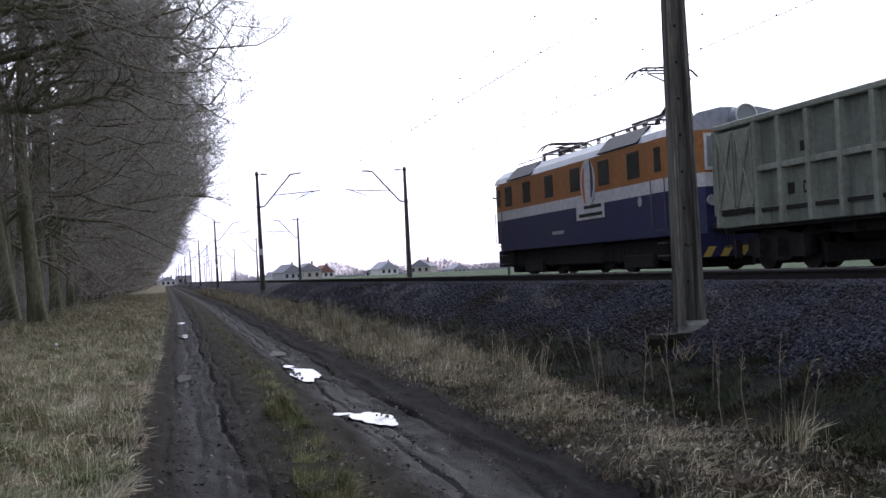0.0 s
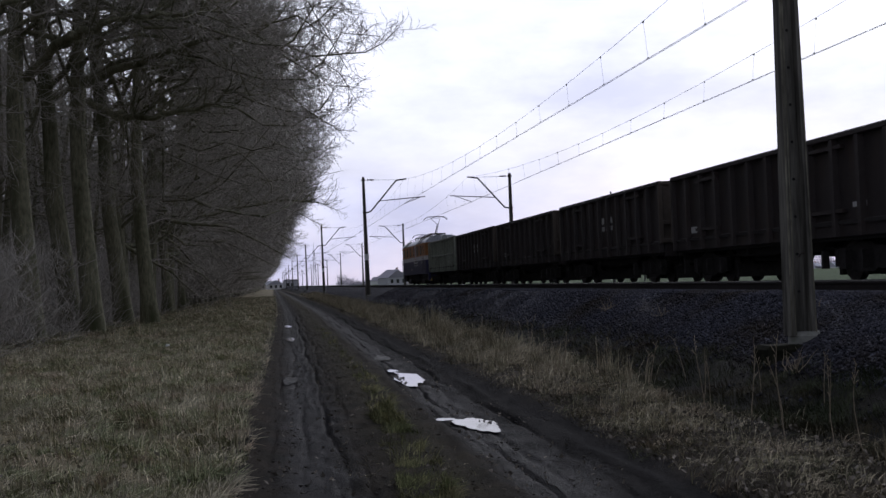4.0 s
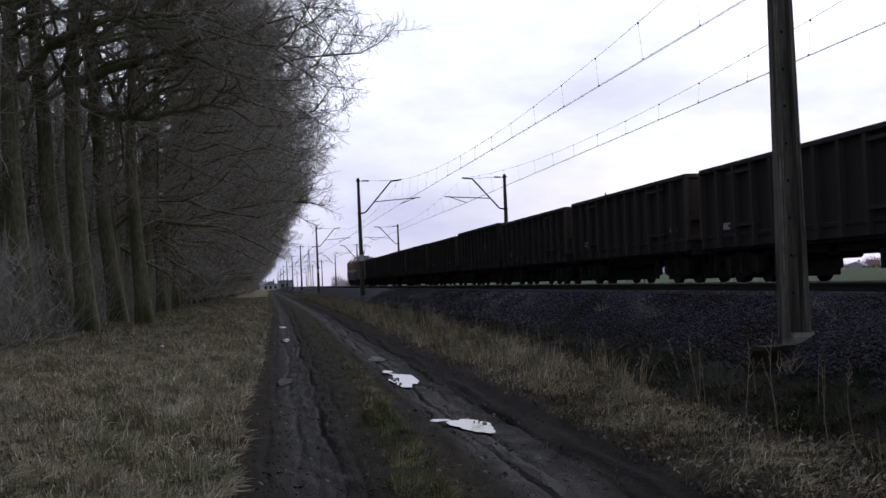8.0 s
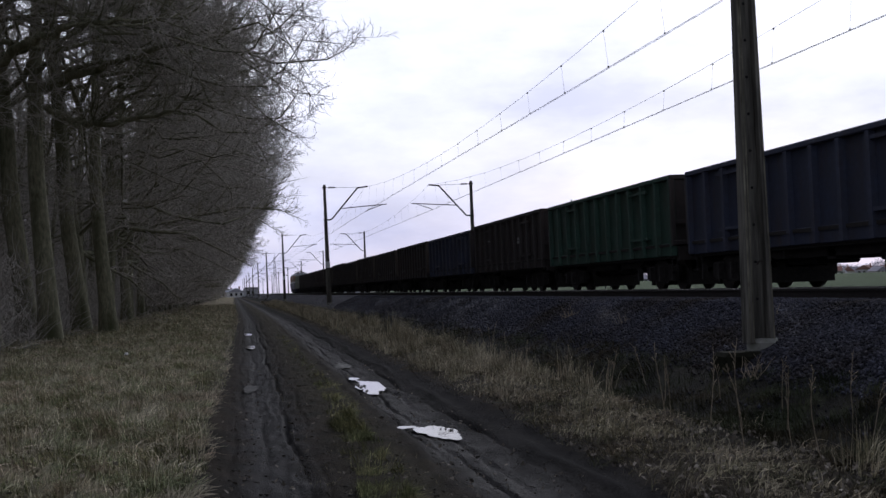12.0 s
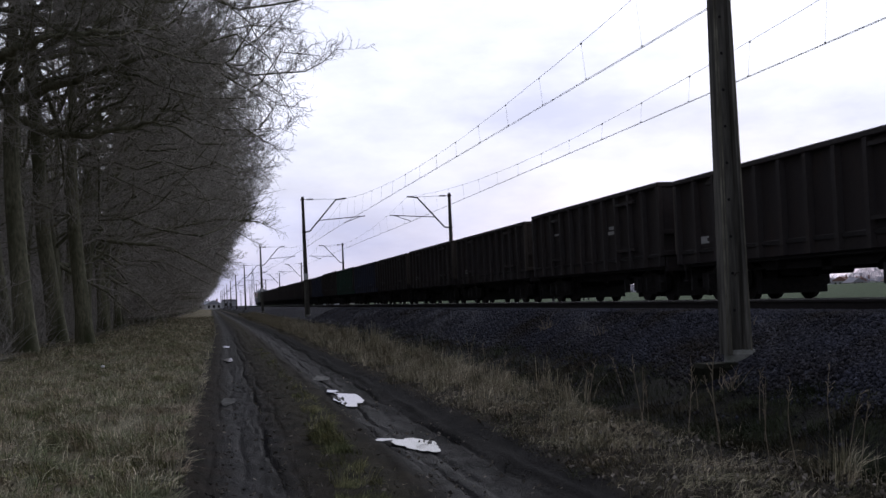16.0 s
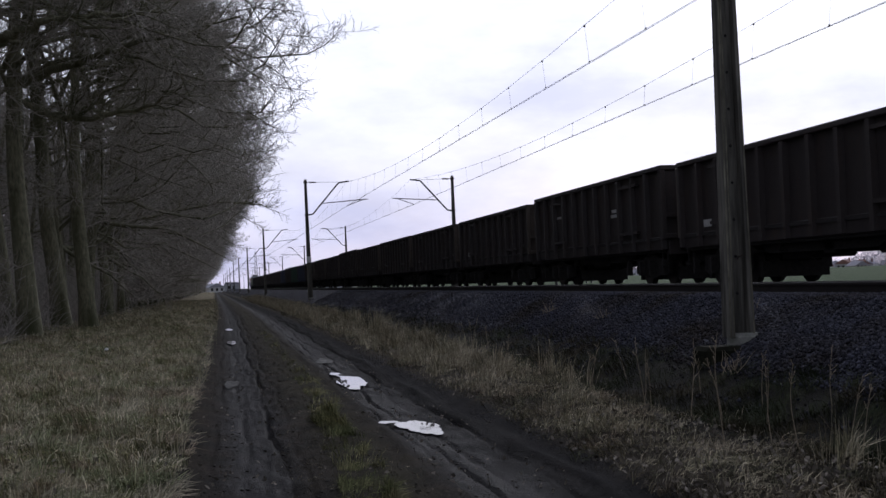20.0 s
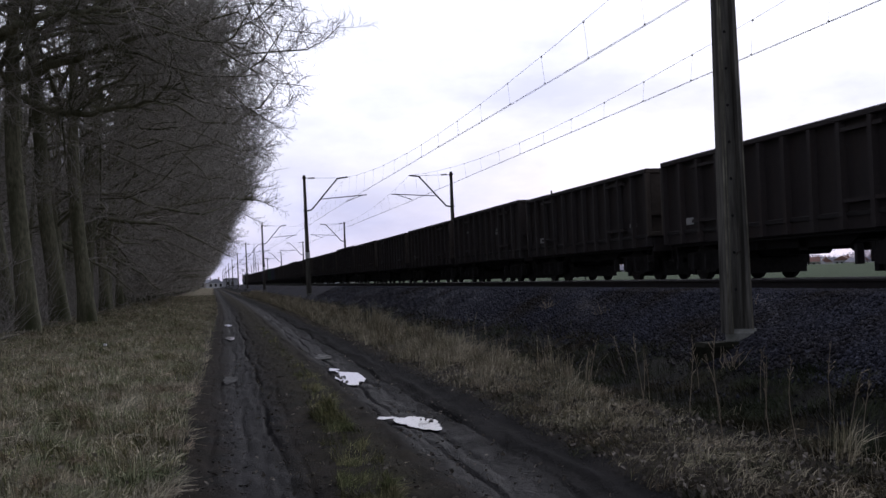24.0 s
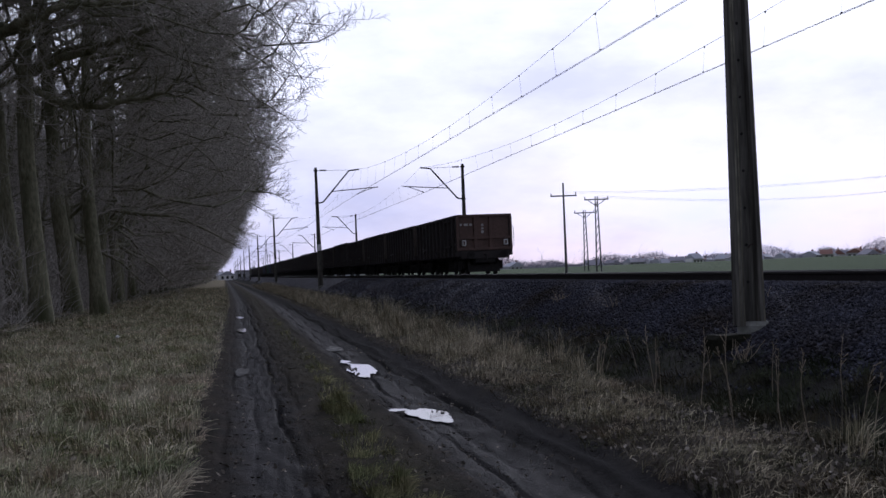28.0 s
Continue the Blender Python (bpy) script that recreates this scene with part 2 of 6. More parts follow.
class Wood:
    """Collects tapered tube pieces as arrays."""
    def __init__(self):
        self.v, self.f, self.n = [], [], 0

    def tube(self, pts, radii, sides):
        pts = np.asarray(pts, float)
        d = np.gradient(pts, axis=0)
        d /= np.linalg.norm(d, axis=1)[:, None] + 1e-9
        ref = np.array([0.0, 0, 1]) if abs(d[0][2]) < 0.8 else np.array([1.0, 0, 0])
        a = np.cross(d, ref)
        a /= np.linalg.norm(a, axis=1)[:, None] + 1e-9
        b = np.cross(d, a)
        u = np.arange(sides) * math.tau / sides
        ring = a[:, None, :] * np.cos(u)[None, :, None] + b[:, None, :] * np.sin(u)[None, :, None]
        v = pts[:, None, :] + ring * np.asarray(radii)[:, None, None]
        k = len(pts)
        i = np.arange(k * sides).reshape(k, sides) + self.n
        j = np.roll(i, -1, axis=1)
        self.v.append(v.reshape(-1, 3))
        self.f.append(np.stack([i[:-1], j[:-1], j[1:], i[1:]], -1).reshape(-1, 4))
        self.n += k * sides

    def mesh(self, name, mat, smooth=True):
        return from_arrays(name, np.concatenate(self.v), np.concatenate(self.f), mat, smooth)


# ---- ground ----
def drift(y):
    """The farm track bears slightly to the right on its way."""
    return 0.012 * np.minimum(y, 70) + 0.003 * np.maximum(y - 70, 0) * (y < 900)


PROFILE_X = [-60, -12, -7, -5, -1.2, -0.45, -0.15, 0.1, 0.32, 0.55, 0.8, 1.25, 1.55, 1.75, 1.95, 2.15, 2.45, 2.8, 3.4, 4.2, 4.8, 5.3, 5.9, 6.6, 8.0,
             15.6, 17.4, 19.5, 24, 60, 900]
PROFILE_Z = [0.5, 0.35, 0.16, 0.10, 0.05, 0.02, -0.03, -0.06, -0.055, -0.01, 0.03, 0.04, 0.0, -0.06, -0.075, -0.06, -0.01, 0.05, 0.09, 0.05, 0.02, 0.10,
             0.29, 0.43, 0.5, 0.5, 0.45, 0.25, 0.25, 0.3, 0.6]


def ground_z(x, y, rough=True):
    x, y = np.asarray(x, float), np.asarray(y, float)
    a = x - drift(y) * np.clip((5.2 - x) / 2.4, 0, 1)
    z = np.interp(a, PROFILE_X, PROFILE_Z)
    z = z - 2.2 * np.clip((np.hypot(x, y) - 470) / 130, 0, 1) * np.clip((x - 70) / 60, 0, 1)
    if rough:
        z = z + 0.018 * np.sin(1.7 * x + 0.9 * y) * np.cos(0.8 * x - 1.3 * y) + 0.012 * np.sin(4.1 * x + 2.3 * y + 1) * np.sin(3.1 * y - 1.2 * x)
    return z


def ground_material():
    m, n, l, b = node_mat("ground_soil", 0.95, 0, 0.04)
    at = n.new("ShaderNodeAttribute")
    at.attribute_name = "across"
    co = n.new("ShaderNodeTexCoord").outputs["Object"]
    wob = noise_node(n, l, 1.3, 6, 0.65, co)
    fine = noise_node(n, l, 22, 8, 0.7, co)
    mid = noise_node(n, l, 3.0, 6, 0.6, co, (1, 0.5, 1))
    x = math_node(n, l, "ADD", at.outputs["Fac"], math_node(n, l, "MULTIPLY", math_node(n, l, "SUBTRACT", wob, 0.5), 0.75))
    u = math_node(n, l, "MULTIPLY", math_node(n, l, "ADD", x, 12.0), 1 / 36.0)

    def pos(v):
        return (v + 12.0) / 36.0

    litter = (0.04, 0.031, 0.023)
    straw = (0.20, 0.178, 0.125)
    mud = (0.029, 0.026, 0.0235)
    wet = (0.0095, 0.0095, 0.012)
    turf = (0.036, 0.033, 0.024)
    verge = (0.035, 0.030, 0.023)
    soil = (0.012, 0.0118, 0.0108)
    field = (0.07, 0.10, 0.055)
    # the wet tone at 2.72 paints the shadow edge below the verge's step
    band = ramp(n, l, u, [(pos(-6.4), litter), (pos(-5.5), straw), (pos(-0.95), straw), (pos(-0.55), verge), (pos(-0.15), mud), (pos(0.05), wet), (pos(0.4), wet), (pos(0.62), mud),
                          (pos(0.95), turf), (pos(1.25), turf), (pos(1.55), mud), (pos(1.75), wet), (pos(2.15), wet), (pos(2.45), (0.017, 0.0165, 0.017)), (pos(2.72), wet), (pos(3.0), verge),
                          (pos(3.9), verge), (pos(4.6), soil), (pos(6.6), soil), (pos(18.0), soil), (pos(20.5), field), (pos(24.0), field)])
    grain = ramp(n, l, fine, [(0.28, (0.48, 0.48, 0.48)), (0.72, (1.5, 1.48, 1.45))])
    col = mix(n, l, 1.0, band, grain, "MULTIPLY")
    patch = ramp(n, l, mid, [(0.32, (0.58, 0.6, 0.6)), (0.68, (1.3, 1.26, 1.2))])
    col = mix(n, l, 1.0, col, patch, "MULTIPLY")
    l.new(col, b.inputs["Base Color"])
    damp = ramp(n, l, u, [(pos(-0.15), (0, 0, 0)), (pos(0.05), (1, 1, 1)), (pos(0.4), (1, 1, 1)), (pos(0.6), (0, 0, 0)), (pos(1.6), (0, 0, 0)), (pos(1.75), (1, 1, 1)), (pos(2.15), (1, 1, 1)), (pos(2.4), (0, 0, 0))])
    l.new(math_node(n, l, "MULTIPLY_ADD", damp, -0.2), b.inputs["Roughness"])
    b.inputs["Roughness"].links[0].from_node.inputs[2].default_value = 0.95
    l.new(math_node(n, l, "MULTIPLY_ADD", damp, 0.03), b.inputs["Specular IOR Level"])
    b.inputs["Specular IOR Level"].links[0].from_node.inputs[2].default_value = 0.02
    lump = mix(n, l, 0.45, fine, noise_node(n, l, 7, 6, 0.7, co))
    bump(n, l, b, lump, 1.0, 0.06)
    return m


def build_ground():
    xs = np.unique(np.concatenate([[-2500, -800, -300, -120], np.arange(-60, -12, 6), np.arange(-12, -1, 0.5), np.arange(-1, 3.2, 0.026), np.arange(3.2, 7, 0.2),
                                   np.arange(7, 20, 1.0), [24, 30, 40], np.arange(60, 460, 20), [500, 600, 700, 900, 2500]]))
    ys = np.unique(np.concatenate([[-600, -200, -60, -20, 0], np.arange(4, 26, 0.13), np.arange(26, 40, 0.3), np.arange(40, 90, 1.0), np.arange(90, 260, 6), np.arange(260, 640, 20), [700, 900, 1500, 3200]]))
    gx, gy = np.meshgrid(xs, ys)
    gz = ground_z(gx, gy, True)
    # wheel ruts with broken edges
    a = gx - drift(gy)
    rut = np.clip(1.6 - np.abs(a - 1.1) / 1.3, 0, 1) * (gy < 90)
    rng = np.random.default_rng(2)
    for k in range(16):
        wl_, th = rng.uniform(0.1, 0.32), rng.normal(0, 0.5)
        gz += rut * 0.007 * wl_ * np.sin(math.tau / wl_ * (gx * math.cos(th) + gy * math.sin(th) * 0.5) + rng.uniform(0, 6.3) + 1.2 * np.sin(gy * rng.uniform(0.3, 0.9)))
    for at_, dep, wd in ((0.44, 0.06, 0.022), (0.62, 0.03, 0.02), (-0.14, 0.03, 0.03), (0.12, 0.02, 0.03), (1.68, 0.045, 0.026), (1.87, 0.05, 0.022), (2.08, 0.025, 0.03), (2.33, 0.05, 0.024), (0.3, -0.012, 0.03), (2.5, -0.035, 0.06), (1.5, -0.03, 0.06)):
        off = 0.035 * np.sin(gy * 0.5 + at_ * 9) + 0.02 * np.sin(gy * 1.7 + at_ * 5)
        gz -= dep * np.exp(-((a - at_ - off) / wd) ** 2) * (gy < 60) * (0.6 + 0.4 * np.sin(gy * 0.9 + at_ * 20))
    v = np.stack([gx, gy, gz], -1).reshape(-1, 3)
    nx, ny = len(xs), len(ys)
    i = np.arange(nx * ny).reshape(ny, nx)
    f = np.stack([i[:-1, :-1], i[:-1, 1:], i[1:, 1:], i[1:, :-1]], -1).reshape(-1, 4)
    me = from_arrays("ground", v, f, ground_material(), True)
    at = me.attributes.new("across", "FLOAT", "POINT")
    across = gx - drift(gy) * np.clip((5.2 - gx) / 2.4, 0, 1)
    at.data.foreach_set("value", across.astype(np.float32).ravel())
    tagged(new("ground", me), "flat winter farmland with a rutted dirt track and dry verges", "ground", kind="structure")


build_ground()


# ---- railway ----
def bed_material():
    m, n, l, b = node_mat("ballast_bed_stone", 0.95, 0, 0.03)
    co = n.new("ShaderNodeTexCoord").outputs["Object"]
    v = n.new("ShaderNodeTexVoronoi")
    v.inputs["Scale"].default_value = 17.0
    l.new(co, v.inputs["Vector"])
    col = ramp(n, l, v.outputs["Color"], [(0.2, (0.022, 0.0225, 0.028)), (0.8, (0.078, 0.079, 0.096))])
    k = noise_node(n, l, 0.7, 5, 0.6, co)
    col = mix(n, l, ramp(n, l, k, [(0.45, (0, 0, 0)), (0.7, (0.7, 0.7, 0.7))]), col, (0.02, 0.016, 0.014))
    l.new(col, b.inputs["Base Color"])
    bump(n, l, b, v.outputs["Distance"], 1.0, 0.06)
    return m


def ballast_bed():
    top = RAIL - 0.165
    out = [(5.8, 0.12), (6.5, 0.53), (7.1, 0.79), (7.7, top - 0.03), (8.1, top), (10.6, top), (11.6, top - 0.14), (15.2, top - 0.14), (15.9, top - 0.2), (17.2, 0.45)]
    rnd = random.Random(4)
    bm = fresh()
    ys = [-60, 0] + list(range(6, 60, 2)) + list(range(60, 200, 14)) + [300, 500, 900, 1500]
    rows = []
    for y in ys:
        rows.append([bm.verts.new((x + rnd.uniform(-0.03, 0.03) * (y < 60), y, z + rnd.uniform(-0.012, 0.012) * (y < 60))) for x, z in out])
    for a, b in zip(rows, rows[1:]):
        for k in range(len(out) - 1):
            bm.faces.new((a[k], a[k + 1], b[k + 1], b[k]))
    ob = part("ballast_bed", bm, bed_material(), None, "", True)
    return tagged(ob, "dark grey crushed stone bed under two railway tracks", "ballast", kind="structure")


bed = ballast_bed()


def rail_outline():
    return [(-0.075, 0.0), (0.075, 0.0), (0.075, 0.012), (0.012, 0.03), (0.01, 0.125), (0.036, 0.135), (0.036, 0.165), (0.03, 0.172), (-0.03, 0.172), (-0.036, 0.165),
            (-0.036, 0.135), (-0.01, 0.125), (-0.012, 0.03), (-0.075, 0.012)]


def build_tracks():
    for cx, rail in ((NEAR, RAIL), (FAR, FAR_RAIL)):
        tr = tagged(new("railway_track"), "rusty rails on concrete sleepers with polished heads", "railway track", "parallel railway tracks", "structure")
        tr.location = (cx, 0, rail - 0.172)
        for s in (-1, 1):
            bm = fresh()
            sink = 0.03 if s > 0 and cx == NEAR else 0.0
            prism(bm, [(x + s * 0.7535, z - sink) for x, z in rail_outline()], -60, 1500)
            part("rail", bm, RAIL_RUST, tr)
            bm = fresh()
            box(bm, s * 0.7535 - 0.028, s * 0.7535 + 0.028, -60, 1500, 0.170 - sink, 0.1735 - sink)
            part("rail_head", bm, RAIL_TOP, tr, "worn shiny running surface")
        bm = fresh()
        prism(bm, [(-1.25, -0.16), (1.25, -0.16), (1.25, -0.02), (1.15, 0.0), (0.5, 0.0), (0.4, -0.03), (-0.4, -0.03), (-0.5, 0.0), (-1.15, 0.0), (-1.25, -0.02)], -0.13, 0.13)
        me = bpy.data.meshes.new("sleeper")
        bm.to_mesh(me)
        bm.free()
        me.materials.append(SLEEPER)
        for k in range(150):
            shared("sleeper", me, tr, pose(0, 6 + k * 0.6, 0))


build_tracks()


# ---- catenary masts ----
def mast_post(bm, base, top, w0, w1, d0, d1):
    """Tapered concrete I post: two flanges and a recessed web, in one piece."""
    rings = []
    for z, w, d in ((base, w0, d0), (top, w1, d1)):
        f, e = w * 0.17, d * 0.08
        o = [(-w / 2, -d / 2), (-w / 2 + f, -d / 2), (-w / 2 + f * 1.25, -e), (w / 2 - f * 1.25, -e), (w / 2 - f, -d / 2), (w / 2, -d / 2),
             (w / 2, d / 2), (w / 2 - f, d / 2), (w / 2 - f * 1.25, e), (-w / 2 + f * 1.25, e), (-w / 2 + f, d / 2), (-w / 2, d / 2)]
        rings.append([bm.verts.new((x, y, z)) for x, y in o])
    for i in range(12):
        bm.faces.new((rings[0][i], rings[0][(i + 1) % 12], rings[1][(i + 1) % 12], rings[1][i]))
    bm.faces.new(rings[0][::-1])
    bm.faces.new(rings[1])
    return bm


HOLE = surface("bolt_hole_shadow", (0.012, 0.012, 0.012), (0.02, 0.02, 0.02), 4, 0.9, bumps=0)
WHITE_PLATE = surface("white_enamel_plate", (0.55, 0.55, 0.55), (0.72, 0.72, 0.72), 6, 0.5)
INSULATOR = surface("brown_porcelain", (0.05, 0.03, 0.02), (0.10, 0.06, 0.045), 6, 0.25, spec=0.5)
MAST_H = 7.4
WORN_LIT = surface("worn_lit_concrete_edge", (0.06, 0.056, 0.042), (0.30, 0.285, 0.22), 9, 0.95, stain=(0.05, 0.046, 0.036), stain_scale=3.0, stretch=(1, 1, 0.3))


def build_mast(plate, foot):
    th = tagged(new("catenary_mast"), "weathered concrete catenary mast with steel bracket beside the track", "catenary mast", "catenary masts along the railway")
    g = -0.62
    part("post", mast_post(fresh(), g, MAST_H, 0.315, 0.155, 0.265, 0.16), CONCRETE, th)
    # arrises worn to pale aggregate, lightened to paint the light they catch
    for sx, inner in ((-1, 0), (-1, 1), (1, 0)):
        bm = fresh()
        ends = []
        for z, w, d in ((g, 0.315, 0.265), (MAST_H, 0.155, 0.16)):
            x = sx * (w / 2 - (w * 0.17 - 0.012 if inner else 0.0))
            ends.append((x, -d / 2, z))
        v = [bm.verts.new((x + dx, y + dy, z)) for x, y, z in ends for dx, dy in ((-0.009, -0.004), (0.009, -0.004), (0.009, 0.012), (-0.009, 0.012))]
        for q in ((3, 2, 1, 0), (4, 5, 6, 7), (0, 1, 5, 4), (1, 2, 6, 5), (2, 3, 7, 6), (3, 0, 4, 7)):
            bm.faces.new([v[i] for i in q])
        part("worn_lit_edge", bm, WORN_LIT, th, "pale worn concrete edge with painted light")
    bm = fresh()
    box(bm, -0.56, -0.04, -0.30, 0.2, g - 0.6, g - 0.1, 0.05)
    if foot:
        part("foundation", bm, MOSSY, th, "dark mossy concrete footing")
    else:
        bm.free()
    bm = fresh()
    ring = []
    for z, k in ((g - 0.14, 1.0), (g + 0.0, 1.0), (g + 0.05, 0.72)):
        ring.append([bm.verts.new((0.08 + 0.22 * k * math.cos(u * math.tau / 14) * (1 + 0.1 * math.sin(u * 2.1)), 0.21 * k * math.sin(u * math.tau / 14), z)) for u in range(14)])
    for a, b in zip(ring, ring[1:]):
        for k in range(14):
            bm.faces.new((a[k], a[(k + 1) % 14], b[(k + 1) % 14], b[k]))
    bm.faces.new(ring[-1])
    part("collar", bm, PALE_CONCRETE, th, "pale rough concrete collar at the foot")
    # no holes are cut: dark discs on the web paint the shade inside them
    for k in range(15):
        z = g + 0.55 + k * 0.47
        bm = fresh()
        d = 0.265 + (0.16 - 0.265) * (z - g) / (MAST_H - g)
        rod(bm, (0.0, -d * 0.08 - 0.004, z), (0.0, -d * 0.08 + 0.01, z), 0.02, 0.02, 8)
        part("bolt_hole", bm, HOLE, th)
    # small dark arch, added in place of the web's arched opening
    bm = fresh()
    for k in range(14):
        u = k / 13 * math.pi
        a = [bm.verts.new((0.07 + r * math.cos(u), -0.04, g + 0.98 + r * math.sin(u))) for r in (0.04, 0.055)]
    bm.verts.ensure_lookup_table()
    for k in range(13):
        bm.faces.new([bm.verts[2 * k], bm.verts[2 * k + 1], bm.verts[2 * k + 3], bm.verts[2 * k + 2]])
    ex = bmesh.ops.extrude_face_region(bm, geom=bm.faces[:])
    bmesh.ops.translate(bm, verts=[v for v in ex["geom"] if isinstance(v, bmesh.types.BMVert)], vec=(0, 0.02, 0))
    part("web_arch", bm, DARK_STEEL, th, "small dark arch in place of the web's opening")
    if plate:
        bm = fresh()
        box(bm, -0.16, 0.16, -0.145, -0.135, 1.78, 2.2, 0.004)
        part("marker_plate", bm, WHITE_PLATE, th, "white enamelled marker plate")
    # bracket: inclined tube, top horizontal piece, steady arm
    bm = fresh()
    pipe(bm, [(0.12, 0, 5.0), (0.42, 0, 5.05), (2.25, 0, 7.12), (2.95, 0, 7.2)], 0.055)
    part("bracket", bm, DARK_STEEL, th)
    bm = fresh()
    rod(bm, (0.1, 0, 7.2), (2.4, 0, 7.16), 0.012, 0.012, 5)
    part("tie_rod", bm, DARK_STEEL, th)
    bm = fresh()
    rod(bm, (0.26, 0, 7.2), (0.72, 0, 7.2), 0.03, 0.03, 6)
    for k in range(5):
        rod(bm, (0.28 + k * 0.09, 0, 7.2), (0.33 + k * 0.09, 0, 7.2), 0.06, 0.06, 8)
    part("insulator", bm, INSULATOR, th)
    bm = fresh()
    pipe(bm, [(1.0, 0, 5.75), (4.2, 0, 5.95)], 0.034)
    part("steady_arm", bm, DARK_STEEL, th)
    bm = fresh()
    pipe(bm, [(3.9, 0, 5.93), (2.9, 0, 5.58), (2.75, 0, 5.5)], 0.025)
    part("registration_arm", bm, DARK_STEEL, th)
    for z in (5.0, 7.2):
        bm = fresh()
        box(bm, -0.13, 0.13, -0.115, 0.115, z - 0.05, z + 0.05)
        part("clamp_band", bm, DARK_STEEL, th)
    return th


PALE_CONCRETE = surface("pale_concrete", (0.15, 0.155, 0.14), (0.25, 0.25, 0.225), 14, 0.95, stain=(0.10, 0.105, 0.08), stain_scale=4)
MOSSY = surface("mossy_concrete", (0.008, 0.0085, 0.006), (0.022, 0.022, 0.016), 12, 1.0, spec=0.02)
mast = build_mast(False, True)
mast.matrix_basis = pose(MAST_NEAR, 14.17, RAIL)
plated = build_mast(True, False)
plated.matrix_basis = pose(MAST_NEAR, 14.17 + SPAN, RAIL, 0, -0.4, 0)
for k in range(2, 10):
    copy_thing(plated if k in (2, 6) else mast, pose(MAST_NEAR, 14.17 + SPAN * k, RAIL, 0, -0.4, 0))
for k in range(0, 10):
    copy_thing(plated if k % 3 == 2 else mast, pose(MAST_FAR, 13.81 + SPAN * k, RAIL, 0, 0, 180))


def build_wires():
    top, low = 7.2, 5.49
    for cx, sx, y1, sag in ((NEAR, 1, 14.17, 1.2), (FAR, -1, 13.81, 1.24)):
        th = tagged(new("overhead_line"), "thin copper contact wire hung by droppers from a catenary cable", "overhead line", "overhead lines")
        th.location = (cx, y1, RAIL)
        carrier, wires = [], []
        for k in range(0, 6):
            z0, z1 = (-0.15 if k % 2 else 0.15) * sx, (0.15 if k % 2 else -0.15) * sx
            for s in range(12):
                u = s / 12
                carrier.append((0, (k + u) * SPAN, top - 4 * sag * u * (1 - u)))
            wires.append((z0, k * SPAN, low))
            for s in range(17):
                u = (2.4 + 3.85 * s) / SPAN
                x = z0 + (z1 - z0) * u
                bm = fresh()
                rod(bm, (x, (k + u) * SPAN, low), (0, (k + u) * SPAN, top - 4 * sag * u * (1 - u)), 0.003, 0.003, 4)
                part("dropper", bm, WIRE, th)
                bm = fresh()
                box(bm, x - 0.014, x + 0.014, (k + u) * SPAN - 0.02, (k + u) * SPAN + 0.02, low - 0.01, low + 0.03)
                part("dropper_clip", bm, WIRE, th)
                bm = fresh()
                h = top - 4 * sag * u * (1 - u)
                box(bm, -0.014, 0.014, (k + u) * SPAN - 0.03, (k + u) * SPAN + 0.03, h - 0.035, h + 0.012)
                part("cable_clamp", bm, WIRE, th)
        w = Wood()
        w.tube(carrier, [0.0065] * len(carrier), 4)
        shared("carrier_cable", w.mesh("carrier_cable", WIRE), th)
        for d in (0, 0.05):
            w = Wood()
            w.tube([(x + d, y, z) for x, y, z in wires], [0.0065] * len(wires), 4)
            shared("contact_wire", w.mesh("contact_wire", WIRE), th)


build_wires()


# ---- train ----
def paint(name, base, dirt=0.5, rough=0.6):
    """Old wagon paint with rust streaks running down."""
    m, n, l, b = node_mat(name, rough, 0.0, 0.3)
    co = n.new("ShaderNodeTexCoord").outputs["Object"]
    fine = noise_node(n, l, 9, 8, 0.65, co)
    streak = noise_node(n, l, 3.0, 6, 0.6, co, (1, 1, 0.18))
    broad = noise_node(n, l, 0.8, 5, 0.6, co)
    dark = tuple(c * 0.62 for c in base)
    col = ramp(n, l, fine, [(0.3, dark), (0.7, base)])
    k = ramp(n, l, streak, [(0.5, (0, 0, 0)), (0.75, (dirt,) * 3)])
    col = mix(n, l, k, col, (0.045, 0.028, 0.02))
    k2 = ramp(n, l, broad, [(0.4, (0, 0, 0)), (0.7, (dirt * 0.8,) * 3)])
    col = mix(n, l, k2, col, (0.035, 0.03, 0.027))
    l.new(col, b.inputs["Base Color"])
    bump(n, l, b, fine, 0.25, 0.008)
    return m


BROWN = paint("oxide_brown_paint", (0.040, 0.032, 0.031), 0.7)
SOOTY = paint("sooty_brown_paint", (0.039, 0.033, 0.0325), 0.7)
PALE_GREEN = paint("pale_grey_green_paint", (0.31, 0.335, 0.275), 0.4)
DARK_GREEN = paint("dark_green_paint", (0.035, 0.085, 0.062), 0.4)
NAVY = paint("faded_navy_paint", (0.045, 0.055, 0.095), 0.5)
RED_END = paint("rust_red_paint", (0.132, 0.08, 0.065), 0.45)
# a paler tan that paints in the open-sky light on the rear-facing ends
LIT_END = paint("rusty_lit_end_paint", (0.092, 0.075, 0.060), 0.5)
# grimy, darker copies of the side paints; recess shade is in their colour
SHADED_PANEL = paint("sooty_shaded_panel", (0.028, 0.0225, 0.0225), 0.7)
PALE_PANEL = paint("grimy_shaded_grey_green", (0.225, 0.255, 0.21), 0.6)
GREEN_PANEL = paint("grimy_shaded_green", (0.026, 0.066, 0.048), 0.5)
NAVY_PANEL = paint("grimy_shaded_navy", (0.034, 0.042, 0.075), 0.6)
